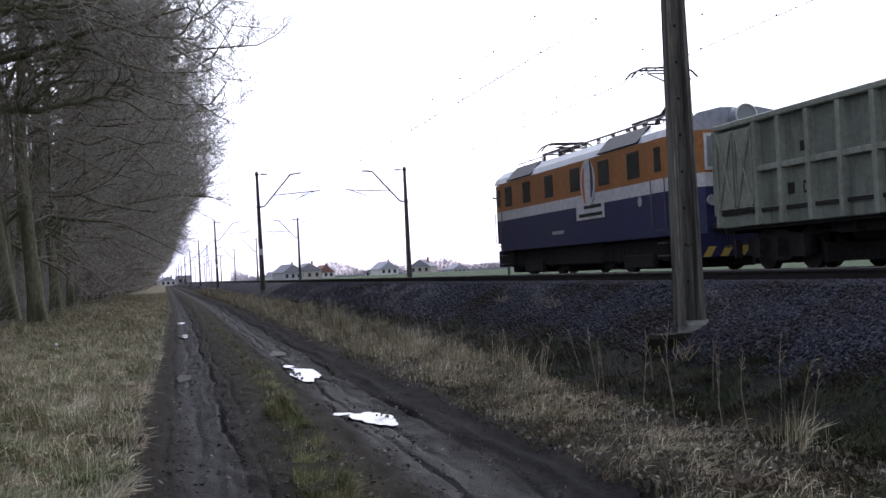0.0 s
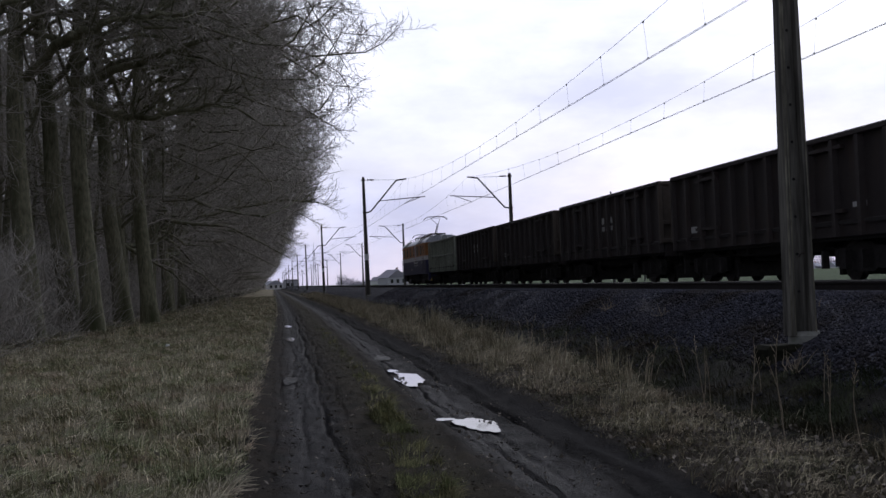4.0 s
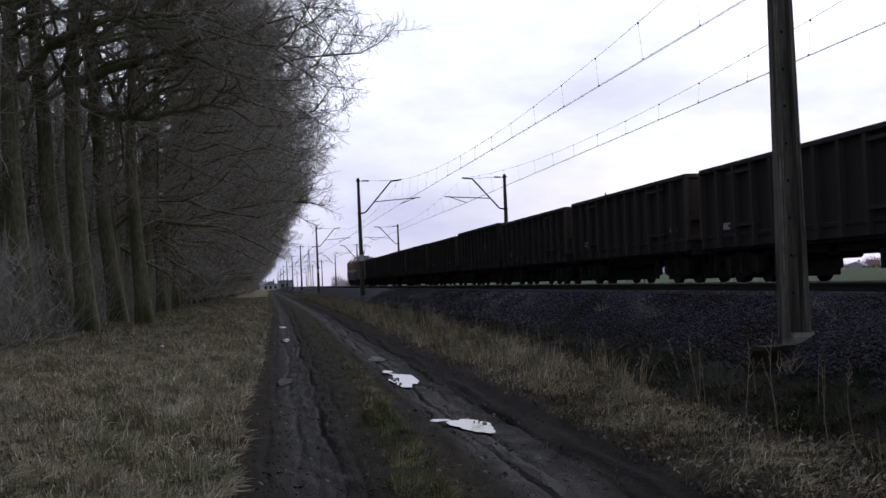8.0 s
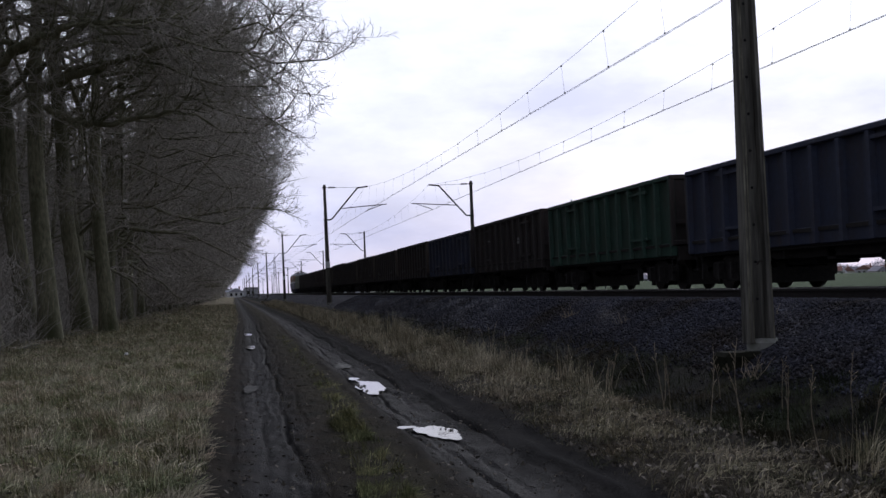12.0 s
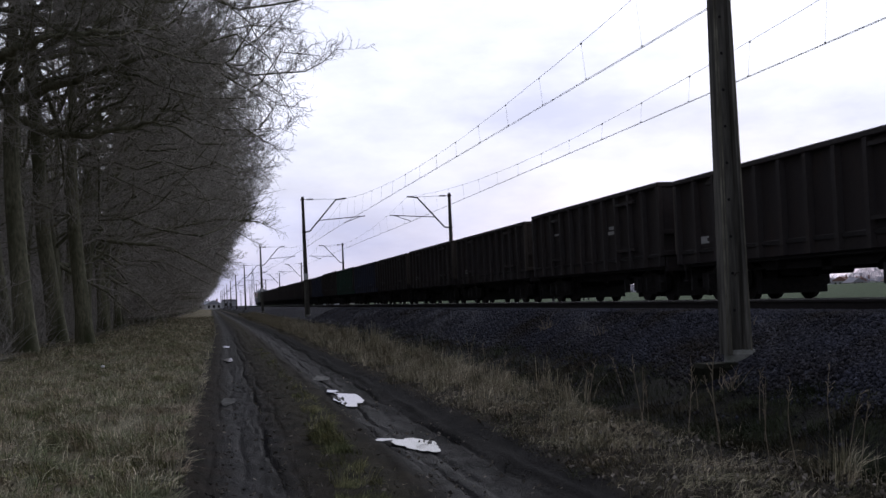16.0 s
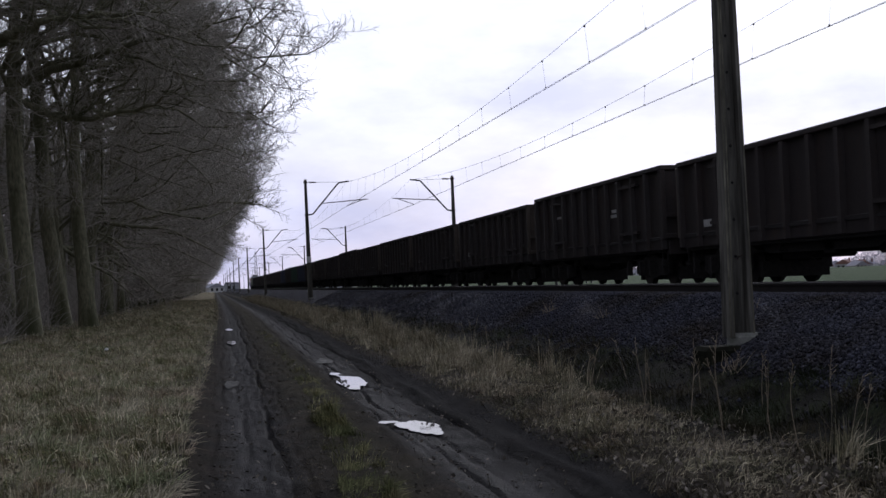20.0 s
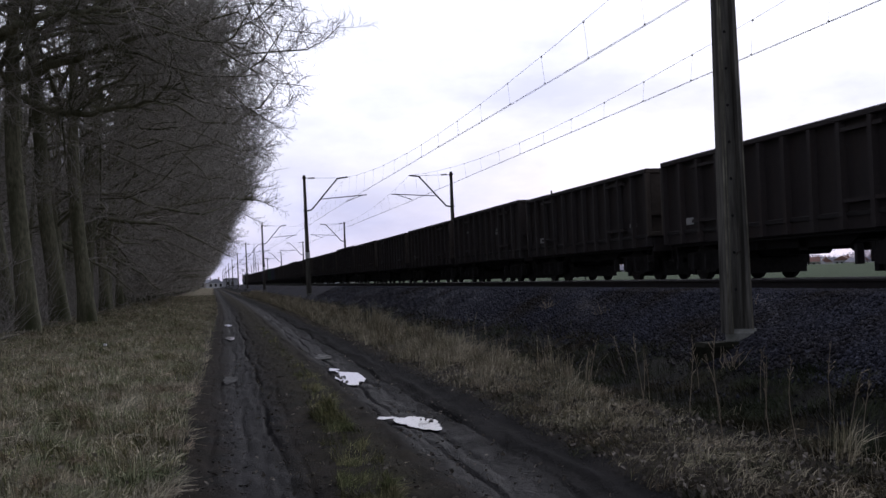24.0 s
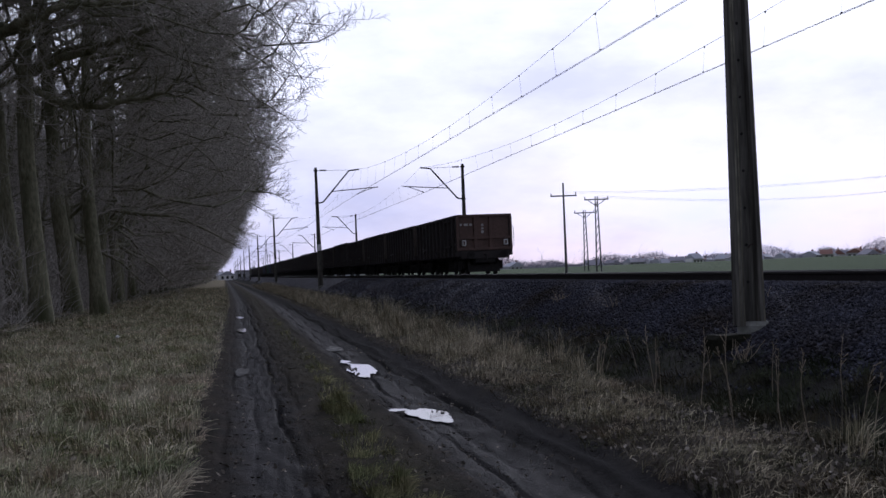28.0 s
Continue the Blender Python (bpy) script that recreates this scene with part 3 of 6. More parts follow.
UNDER = surface("grimy_underframe", (0.013, 0.012, 0.0115), (0.034, 0.03, 0.028), 10, 0.85, 0.1)
TYRE = surface("wheel_steel", (0.03, 0.026, 0.024), (0.08, 0.07, 0.065), 8, 0.5, 0.5)
CHALK = surface("chalk_white_marking", (0.30, 0.30, 0.29), (0.48, 0.48, 0.46), 12, 0.8)
BLUE_MARK = surface("blue_marking", (0.05, 0.07, 0.16), (0.08, 0.10, 0.2), 12, 0.7)
LAMP_SILVER = surface("silver_tail_lamp", (0.4, 0.4, 0.4), (0.6, 0.6, 0.6), 8, 0.35, 0.4)


def wheelset(parent, y, r=0.46):
    ws = new("wheelset")
    ws.parent = parent
    ws.matrix_basis = pose(0, y, r)
    bm = fresh()
    rod(bm, (-1.0, 0, 0), (1.0, 0, 0), 0.085, 0.085, 8)
    part("axle", bm, TYRE, ws)
    for s in (-1, 1):
        bm = fresh()
        rod(bm, (s * 0.69, 0, 0), (s * 0.72, 0, 0), r + 0.028, r + 0.028, 22)
        rod(bm, (s * 0.72, 0, 0), (s * 0.82, 0, 0), r, r - 0.006, 22)
        rod(bm, (s * 0.82, 0, 0), (s * 0.86, 0, 0), 0.14, 0.12, 10)
        part("wheel", bm, TYRE, ws)
    return ws


def bogie(parent, y):
    bm = fresh()
    for s in (-1, 1):
        a, b = sorted((s * 0.95, s * 1.07))
        prof = [(-1.3, 0.34), (-1.3, 0.72), (-0.5, 0.78), (-0.35, 0.86), (0.35, 0.86), (0.5, 0.78), (1.3, 0.72), (1.3, 0.34), (0.6, 0.30), (0.42, 0.22), (-0.42, 0.22), (-0.6, 0.30)]
        va = [bm.verts.new((a, y + p, z)) for p, z in prof]
        vb = [bm.verts.new((b, y + p, z)) for p, z in prof]
        for i in range(len(prof)):
            j = (i + 1) % len(prof)
            bm.faces.new((va[i], va[j], vb[j], vb[i]))
        bm.faces.new(va[::-1])
        bm.faces.new(vb)
        for e in (-0.9, 0.9):
            box(bm, a - 0.03, b + 0.05, y + e - 0.17, y + e + 0.17, 0.28, 0.62)
            for q in (-0.52, 0.52):
                box(bm, a - 0.25, a - 0.1, y + e + q - 0.05, y + e + q + 0.05, 0.3, 0.7)
            for q in (-0.24, 0.24):
                rod(bm, ((a + b) / 2, y + e + q, 0.36), ((a + b) / 2, y + e + q, 0.7), 0.07, 0.07, 8)
    box(bm, -0.95, 0.95, y - 0.22, y + 0.22, 0.30, 0.86)
    for e in (-1.48, -0.34, 0.34, 1.48):
        box(bm, -0.85, 0.85, y + e - 0.08, y + e + 0.08, 0.15, 0.52)
    for sx in (-0.45, 0.45):
        box(bm, sx - 0.1, sx + 0.1, y - 1.45, y + 1.45, 0.17, 0.66)
    bmesh.ops.recalc_face_normals(bm, faces=bm.faces)
    part("bogie_frame", bm, UNDER, parent)
    for e in (-0.9, 0.9):
        wheelset(parent, y + e)


def buffers(parent, y, s, mat):
    for sx in (-0.875, 0.875):
        bm = fresh()
        rod(bm, (sx, y, 1.05), (sx, y + s * 0.38, 1.05), 0.10, 0.085, 10)
        rod(bm, (sx, y + s * 0.38, 1.05), (sx, y + s * 0.62, 1.05), 0.07, 0.07, 10)
        rod(bm, (sx, y + s * 0.585, 1.05), (sx, y + s * 0.62, 1.05), 0.21, 0.21, 16)
        part("buffer", bm, mat, parent)


def wagon(label, side, end, panel, top=3.05, style="rib", marks="", last=False):
    """Four-axle high-sided open wagon, 14.04 m over buffers; its origin is on the rails under its middle."""
    th = tagged(new("open_wagon"), label, "freight wagon", "open wagons of the coal train")
    hl, hw, fl = 6.4, 1.475, 1.12
    bm = fresh()
    box(bm, -hw + 0.05, hw - 0.05, -hl, hl, fl - 0.02, fl + 0.06)
    part("floor", bm, UNDER, th)
    for s in (-1, 1):
        a, b = sorted((s * (hw - 0.16), s * (hw - 0.115)))
        bm = fresh()
        box(bm, a, b, -hl, hl, fl + 0.06, top - 0.1)
        part("side_wall", bm, panel, th)
        bm = fresh()
        a, b = sorted((s * (hw - 0.13), s * (hw + 0.02)))
        box(bm, a, b, -hl - 0.02, hl + 0.02, top - 0.13, top, 0.02)
        part("top_rail", bm, side, th)
        bm = fresh()
        a, b = sorted((s * (hw - 0.2), s * (hw - 0.085)))
        box(bm, a, b, -hl, hl, fl - 0.29, fl + 0.08, 0.015)
        part("side_sill", bm, panel, th)
        o0, o1 = sorted((s * (hw - 0.12), s * hw))
        if style == "door":
            ys = [-hl + 0.06] + [-hl + 0.06 + 1.099 * k for k in range(1, 10)] + [4.55, hl - 0.06]
        else:
            ys = [-hl + 0.06] + [-hl + 0.06 + (2 * hl - 0.12) / 11 * k for k in range(1, 11)] + [hl - 0.06]
        for k, y in enumerate(ys):
            bm = fresh()
            w = 0.075 if k not in (0, len(ys) - 1) else 0.06
            prism_pts = [(o0 if s > 0 else o1, -w - 0.03), ((hw + 0.015) * s, -w), ((hw + 0.015) * s, w), (o0 if s > 0 else o1, w + 0.03)]
            lo = [bm.verts.new((x, y + d, fl - 0.27)) for x, d in prism_pts]
            hi = [bm.verts.new((x, y + d, top - 0.13)) for x, d in prism_pts]
            for i in range(4):
                bm.faces.new((lo[i], lo[(i + 1) % 4], hi[(i + 1) % 4], hi[i]))
            bm.faces.new(lo[::-1])
            bm.faces.new(hi)
            bmesh.ops.recalc_face_normals(bm, faces=bm.faces)
            part("side_post", bm, side, th)
        if style == "door":
            bm = fresh()
            box(bm, o0, o1 + 0.008 if s > 0 else o1, -hl + 0.1, 4.5, 1.94, 2.06, 0.012)
            part("waist_rail", bm, side, th)
            for c in (5.45,):
                for q in (-0.42, 0.42):
                    bm = fresh()
                    box(bm, o0, o1 - 0.02 if s > 0 else o1, c + q - 0.40, c + q + 0.40, fl + 0.1, top - 0.2, 0.01)
                    dx = (hw + 0.012) * s
                    for za, zb in ((fl + 0.15, top - 0.25), (top - 0.25, fl + 0.15)):
                        rod(bm, (dx, c + q - 0.34, za), (dx, c + q + 0.34, zb), 0.03, 0.03, 5)
                    for e in (-0.36, 0.36):
                        rod(bm, (dx, c + q + e, fl + 0.15), (dx, c + q + e, top - 0.22), 0.028, 0.028, 5)
                    part("door_leaf", bm, side, th)
            px = s * (hw - 0.115)
            for y0, y1, z0, z1, mt in ((2.45, 2.85, 1.38, 1.62, UNDER), (3.2, 3.6, 1.40, 1.62, UNDER), (-0.4, 0.0, 2.3, 2.48, SHADED_PANEL), (2.7, 2.9, 2.2, 2.4, UNDER), (-3.4, -2.9, 1.4, 1.55, CHALK)):
                bm = fresh()
                a, b = sorted((px, px + s * 0.012))
                box(bm, a, b, y0, y1, z0, z1)
                part("tag_plate", bm, mt, th, "small grimy tag plate")
                if (y0, mt) == (2.45, UNDER):
                    bm = fresh()
                    a, b = sorted((px + s * 0.012, px + s * 0.016))
                    box(bm, a, b, y0 + 0.06, y1 - 0.06, z0 + 0.05, z1 - 0.05)
                    part("tag_plate", bm, PALE_PANEL, th)
        else:
            for c in (-3.6, 3.6):
                for z in (1.36, 2.74):
                    bm = fresh()
                    box(bm, o0, o1, c - 0.85, c + 0.85, z, z + 0.08)
                    part("door_bar", bm, side, th)
        if marks:
            dx = s * (hw - 0.115)
            for (y0, y1, z0, z1, mt) in {"blue": ((-0.9, -0.05, 1.8, 1.96, CHALK), (0.15, 1.0, 1.8, 1.96, CHALK), (-0.88, -0.52, 2.06, 2.28, CHALK), (-0.42, -0.08, 2.06, 2.28, CHALK), (0.17, 0.52, 2.06, 2.28, CHALK), (0.63, 0.98, 2.06, 2.28, BLUE_MARK)),
                                         "chalk": ((-2.6, -1.9, 1.95, 2.05, CHALK), (-2.6, -2.0, 2.1, 2.2, CHALK), (3.2, 3.9, 2.25, 2.32, CHALK)),
                                         "plate": ((4.6, 5.5, 1.32, 1.5, CHALK), (-5.3, -4.7, 1.45, 1.56, CHALK))}[marks]:
                bm = fresh()
                a, b = sorted((dx, dx + s * 0.006))
                box(bm, a, b, y0, y1, z0, z1)
                part("marking", bm, mt, th, "painted marking panel")
    for s in (-1, 1):
        bm = fresh()
        a, b = sorted((s * (hl - 0.08), s * (hl - 0.03)))
        box(bm, -hw + 0.12, hw - 0.12, a, b, fl + 0.06, top - 0.1)
        part("end_wall", bm, end, th)
        bm = fresh()
        a, b = sorted((s * (hl - 0.1), s * (hl + 0.05)))
        box(bm, -hw, hw, a, b, top - 0.13, top + 0.003, 0.02)
        part("end_top_rail", bm, end, th)
        for x in (-hw + 0.05, -0.5, 0.32, hw - 0.05):
            bm = fresh()
            w = 0.065
            box(bm, x - w, x + w, min(s * (hl - 0.03), s * (hl + 0.09)), max(s * (hl - 0.03), s * (hl + 0.09)), fl, top - 0.13, 0.01)
            part("end_post", bm, end, th)
        bm = fresh()
        a, b = sorted((s * (hl - 0.03), s * (hl + 0.08)))
        box(bm, -hw + 0.1, hw - 0.1, a, b, 1.72, 1.84, 0.01)
        part("end_rail", bm, end, th)
        bm = fresh()
        box(bm, -hw + 0.02, hw - 0.02, min(s * (hl - 0.03), s * (hl + 0.1)), max(s * (hl - 0.03), s * (hl + 0.1)), fl + 0.02, fl + 0.15, 0.015)
        part("end_sill", bm, end, th)
        bm = fresh()
        a, b = sorted((s * (hl - 0.12), s * (hl + 0.02)))
        box(bm, -1.3, 1.3, a, b, fl - 0.42, fl + 0.02, 0.02)
        part("headstock", bm, SOOTY, th)
        buffers(th, s * (hl + 0.01), s, UNDER)
        bm = fresh()
        pipe(bm, [(0, s * hl, 1.04), (0, s * (hl + 0.45), 1.02), (0, s * (hl + 0.5), 0.75)], 0.04, 6)
        part("screw_coupling", bm, UNDER, th)
        for x in (-1.3, 1.3):
            bm = fresh()
            pipe(bm, [(x, s * (hl - 0.1), 0.95), (x, s * (hl - 0.1), 0.42), (x, s * (hl - 0.45), 0.42), (x, s * (hl - 0.45), 0.95)], 0.018, 5)
            box(bm, x - 0.1, x + 0.1, min(s * (hl - 0.1), s * (hl - 0.45)), max(s * (hl - 0.1), s * (hl - 0.45)), 0.41, 0.44)
            part("foot_step", bm, UNDER, th)
    # underframe
    bm = fresh()
    for x in (-0.35, 0.35):
        box(bm, x - 0.07, x + 0.07, -hl + 0.1, hl - 0.1, fl - 0.32, fl - 0.02)
    for y in (-3.0, -1.5, 0, 1.5, 3.0):
        box(bm, -hw + 0.2, hw - 0.2, y - 0.05, y + 0.05, fl - 0.22, fl - 0.02)
    part("centre_sill", bm, UNDER, th)
    for x in (-0.95, 0.95):
        bm = fresh()
        w = [(-3.1, 0.92), (-2.3, 0.56), (2.3, 0.56), (3.1, 0.92)]
        va = [bm.verts.new((x - 0.05, p, z)) for p, z in w]
        vb = [bm.verts.new((x + 0.05, p, z)) for p, z in w]
        for i in range(4):
            bm.faces.new((va[i], va[(i + 1) % 4], vb[(i + 1) % 4], vb[i]))
        bm.faces.new(va[::-1])
        bm.faces.new(vb)
        bmesh.ops.recalc_face_normals(bm, faces=bm.faces)
        part("underframe_girder", bm, UNDER, th)
    for x in (-1.25, 1.25):
        bm = fresh()
        box(bm, x - 0.05, x + 0.05, -hl + 0.2, hl - 0.2, 0.76, fl - 0.19, 0.01)
        part("solebar", bm, UNDER, th)
    bm = fresh()
    rod(bm, (0.55, -1.2, 0.72), (0.55, -0.1, 0.72), 0.17, 0.17, 12)
    part("air_reservoir", bm, UNDER, th)
    bm = fresh()
    pipe(bm, [(-0.9, -3.2, 0.62), (-0.9, 3.2, 0.62)], 0.03, 5)
    pipe(bm, [(-1.2, 1.4, 0.95), (-1.2, 1.4, 0.6), (-0.6, 1.4, 0.6)], 0.025, 5)
    box(bm, -1.0, -0.7, -0.6, -0.2, 0.5, 0.95)
    part("brake_rigging", bm, UNDER, th)
    for y0, y1, z0, x in ((-2.75, -1.4, 0.44, 0.5), (-1.0, 0.5, 0.50, 0.4), (1.1, 2.6, 0.42, 0.55)):
        bm = fresh()
        box(bm, -x, x, y0, y1, z0, 0.98, 0.06)
        part("brake_gear_box", bm, UNDER, th)
    for s in (-1, 1):
        bm = fresh()
        box(bm, -0.55, 0.55, min(s * 5.85, s * 6.35), max(s * 5.85, s * 6.35), 0.46, 1.0, 0.05)
        part("draw_gear", bm, UNDER, th)
    for y in (-4.5, 4.5):
        bogie(th, y)
    if last:
        for x in (-1.12, 1.12):
            bm = fresh()
            box(bm, x - 0.11, x + 0.11, -hl - 0.16, -hl - 0.06, 1.38, 1.68, 0.02)
            part("tail_board", bm, LAMP_SILVER, th, "striped tail signal board")
            bm = fresh()
            box(bm, x - 0.04, x + 0.04, -hl - 0.168, -hl - 0.16, 1.43, 1.63)
            part("signal_stripe", bm, RED_END, th)
        for x, z, w in ((-1.28, 2.44, 0.10), (-1.08, 2.44, 0.22), (-0.78, 2.44, 0.16)):
            bm = fresh()
            box(bm, x, x + w, -hl + 0.022, -hl + 0.03, z, z + 0.11)
            part("marking", bm, CHALK, th, "painted white marking")
        for z, n in ((2.06, 20), (2.24, 3), (2.42, 3)):
            bm = fresh()
            r = 0.075 if n > 3 else 0.095
            prism(bm, [(-0.085 + r * math.cos(math.pi / 2 + math.tau * k / n), z + 0.05 + r * math.sin(math.pi / 2 + math.tau * k / n)) for k in range(n)], -hl + 0.02, -hl + 0.028)
            part("marking", bm, CHALK, th, "painted white marking")
        bm = fresh()
        pipe(bm, [(1.53, -hl + 0.05, 1.3), (1.6, -hl + 0.05, 1.35), (1.6, -hl + 0.05, 2.3), (1.5, -hl + 0.05, 2.35)], 0.015, 5)
        part("hand_rail", bm, CHALK, th)
    on_springs(th)
    return th


def on_springs(thing, lift=0.14):
    """The body rides above its bogies."""
    for ob in thing.children:
        if not ob.name.startswith(("bogie_frame", "wheelset", "buffer", "screw_coupling")):
            ob.location.z += lift


PITCH = 14.04
WAGONS = []


def build_train():
    kinds = {
        "sooty": wagon("soot-dark brown open freight wagon with ribbed steel sides", SOOTY, LIT_END, SHADED_PANEL, 3.05, "rib", "plate"),
        "brown": wagon("dark brown open freight wagon with plated markings", BROWN, LIT_END, SHADED_PANEL, 3.08, "rib", "plate"),
        "tall": wagon("tall dark brown open freight wagon with chalk marks", SOOTY, BROWN, SHADED_PANEL, 3.15, "rib", "chalk"),
        "blue": wagon("dark brown freight wagon with blue and white side panels", SOOTY, LIT_END, SHADED_PANEL, 3.08, "rib", "blue"),
        "pale": wagon("pale grey-green open wagon with cross-braced doors", PALE_GREEN, PALE_GREEN, PALE_PANEL, 3.12, "door"),
        "green": wagon("dark green open freight wagon with rust streaks", DARK_GREEN, SOOTY, GREEN_PANEL, 3.1, "rib"),
        "navy": wagon("faded navy open freight wagon with rust streaks", NAVY, SOOTY, NAVY_PANEL, 3.05, "rib"),
        "last": wagon("last brown open wagon with rust red end and tail boards", SOOTY, RED_END, SHADED_PANEL, 3.02, "rib", "plate", True),
    }
    order = ["pale", "blue", "sooty", "blue", "brown", "sooty", "tall", "sooty", "brown", "sooty", "brown", "navy", "tall", "green", "navy", "sooty",
             "brown", "sooty", "tall", "sooty", "brown", "sooty", "sooty", "tall", "brown", "sooty", "brown", "tall", "sooty", "brown", "sooty", "last"]
    used = set()
    for i, k in enumerate(order):
        if k in used:
            w = copy_thing(kinds[k], pose(FAR, -8 - PITCH * i, FAR_RAIL))
        else:
            w = kinds[k]
            used.add(k)
        WAGONS.append(w)


build_train()

# ---- locomotive ----
ORANGE = paint("orange_loco_paint", (0.43, 0.185, 0.055), 0.25, 0.45)
CREAM = paint("white_stripe_paint", (0.70, 0.70, 0.71), 0.15, 0.45)
BLUE = paint("deep_blue_loco_paint", (0.035, 0.038, 0.115), 0.3, 0.4)
ROOF = paint("grey_roof_paint", (0.40, 0.43, 0.49), 0.25, 0.35)
ROOF_DARK = paint("dark_grille_paint", (0.028, 0.028, 0.032), 0.3, 0.6)
GLASS = surface("dark_window_glass", (0.02, 0.022, 0.022), (0.03, 0.033, 0.03), 2, 0.08, 0, 0.6, bumps=0)
FRAME = surface("window_rubber", (0.03, 0.03, 0.03), (0.05, 0.05, 0.05), 8, 0.8)
YELLOW = surface("warning_yellow", (0.42, 0.30, 0.06), (0.55, 0.40, 0.09), 8, 0.6)
# the pale base colour paints the sky's reflection into the glass
WINDSCREEN = surface("painted_sky_glass", (0.14, 0.165, 0.175), (0.22, 0.245, 0.25), 1.5, 0.1, 0, 0.6, bumps=0)
EMBLEM_RED = surface("emblem_orange_red", (0.45, 0.13, 0.05), (0.55, 0.18, 0.07), 8, 0.5)


def locomotive():
    th = tagged(new("electric_locomotive"), "orange, white and blue electric locomotive with raised rear pantograph", "locomotive")
    hl, hw = 8.5, 1.475

    def band(name, z0, z1, mat, w=hw):
        bm = fresh()
        # plan with rounded ends
        pts = []
        for sx, sy in ((1, -1), (1, 1), (-1, 1), (-1, -1)):
            corner = [(w, hl - 1.0), (w - 0.04, hl - 0.62), (w - 0.16, hl - 0.25), (w - 0.38, hl)]
            c = [(sx * x, sy * y) for x, y in corner]
            if (sx, sy) in ((1, -1), (-1, 1)):
                c = c[::-1]
            pts += c
        lo = [bm.verts.new((x, y, z0)) for x, y in pts]
        hi = [bm.verts.new((x, y, z1)) for x, y in pts]
        for i in range(len(pts)):
            bm.faces.new((lo[i], lo[(i + 1) % len(pts)], hi[(i + 1) % len(pts)], hi[i]))
        bm.faces.new(lo[::-1])
        bm.faces.new(hi)
        bmesh.ops.recalc_face_normals(bm, faces=bm.faces)
        return part(name, bm, mat, th)
    band("lower_body", 0.78, 1.88, BLUE)
    band("stripe_body", 1.88, 2.21, CREAM)
    band("upper_body", 2.21, 3.22, ORANGE)
    bm = fresh()
    prism(bm, [(-hw, 3.22), (hw, 3.22), (hw - 0.1, 3.42), (hw - 0.4, 3.66), (0.5, 3.78), (-0.5, 3.78), (-hw + 0.4, 3.66), (-hw + 0.1, 3.42)], -hl + 0.25, hl - 0.25)
    part("roof", bm, ROOF, th)
    for y0, y1 in ((-5.5, -2.6), (3.7, 6.5)):
        for s in (-1, 1):
            bm = fresh()
            v = [bm.verts.new(p) for p in ((s * (hw + 0.01), y0, 3.24), (s * (hw + 0.01), y1, 3.24), (s * (hw - 0.40), y1, 3.68), (s * (hw - 0.40), y0, 3.68))]
            q = [bm.verts.new(p.co + Vector((s * 0.03, 0, 0.03))) for p in v]
            bm.faces.new(q)
            for i in range(4):
                bm.faces.new((v[i], v[(i + 1) % 4], q[(i + 1) % 4], q[i]))
            bmesh.ops.recalc_face_normals(bm, faces=bm.faces)
            part("roof_grille", bm, ROOF_DARK, th, "dark louvred roof grille")
    # windows along both sides
    for s in (-1, 1):
        for y in (-5.1, -2.95, -0.56, 1.9, 4.3, 6.45):
            win = None
            bm = fresh()
            a, b = sorted((s * (hw - 0.02), s * (hw + 0.012)))
            box(bm, a, b, y - 0.42, y + 0.42, 2.36, 3.06, 0.01)
            win = part("side_window", bm, FRAME, th)
            bm = fresh()
            a, b = sorted((s * (hw + 0.006), s * (hw + 0.016)))
            box(bm, a, b, y - 0.36, y + 0.36, 2.42, 3.0)
            part("pane", bm, GLASS, win)
        for y in (-6.7, 7.7):
            bm = fresh()
            a, b = sorted((s * (hw - 0.02), s * (hw + 0.01)))
            box(bm, a, b, y - 0.33, y + 0.33, 1.05, 3.18, 0.008)
            door = part("cab_door", bm, ORANGE, th)
            bm = fresh()
            a, b = sorted((s * (hw + 0.006), s * (hw + 0.016)))
            box(bm, a, b, y - 0.2, y + 0.2, 2.4, 3.02)
            part("pane", bm, GLASS, door)
            for z0, z1, mt in ((1.05, 1.88, BLUE), (1.88, 2.21, CREAM)):
                bm = fresh()
                a, b = sorted((s * (hw + 0.004), s * (hw + 0.013)))
                box(bm, a, b, y - 0.33, y + 0.33, z0, z1)
                part("door_skin", bm, mt, door)
            for d in (-0.42, 0.42):
                bm = fresh()
                pipe(bm, [(s * (hw + 0.05), y + d, 1.0), (s * (hw + 0.05), y + d, 2.2)], 0.016, 5)
                part("grab_rail", bm, GALV, th)
            for z in (0.3, 0.62, 0.95, 1.3):
                bm = fresh()
                a, b = sorted((s * (hw - 0.25), s * (hw + 0.01)))
                box(bm, a, b, y - 0.26, y + 0.26, z - 0.015, z + 0.015)
                part("step", bm, GALV, th, "pale worn step")
        # emblem and name panel
        a, b = sorted((s * (hw + 0.005), s * (hw + 0.02)))
        bm = fresh()
        box(bm, a, b, -2.9, -0.6, 1.47, 1.9, 0.006)
        part("name_panel", bm, CREAM, th, "white panel with unreadable grey bars")
        for y0, y1, z0 in ((-2.75, -0.85, 1.55), (-2.7, -1.3, 1.78)):
            bm = fresh()
            a, b = sorted((s * (hw + 0.02), s * (hw + 0.026)))
            box(bm, a, b, y0, y1, z0, z0 + 0.1)
            part("lettering_bar", bm, UNDER, th)
        bm = fresh()
        ring = []
        for k in range(20):
            u = k / 20 * math.tau
            ring.append(bm.verts.new((s * (hw + 0.03), -1.7 + 0.6 * math.cos(u), 2.53 + 0.67 * math.sin(u))))
        bm.faces.new(ring if s > 0 else ring[::-1])
        ex = bmesh.ops.extrude_face_region(bm, geom=bm.faces[:])
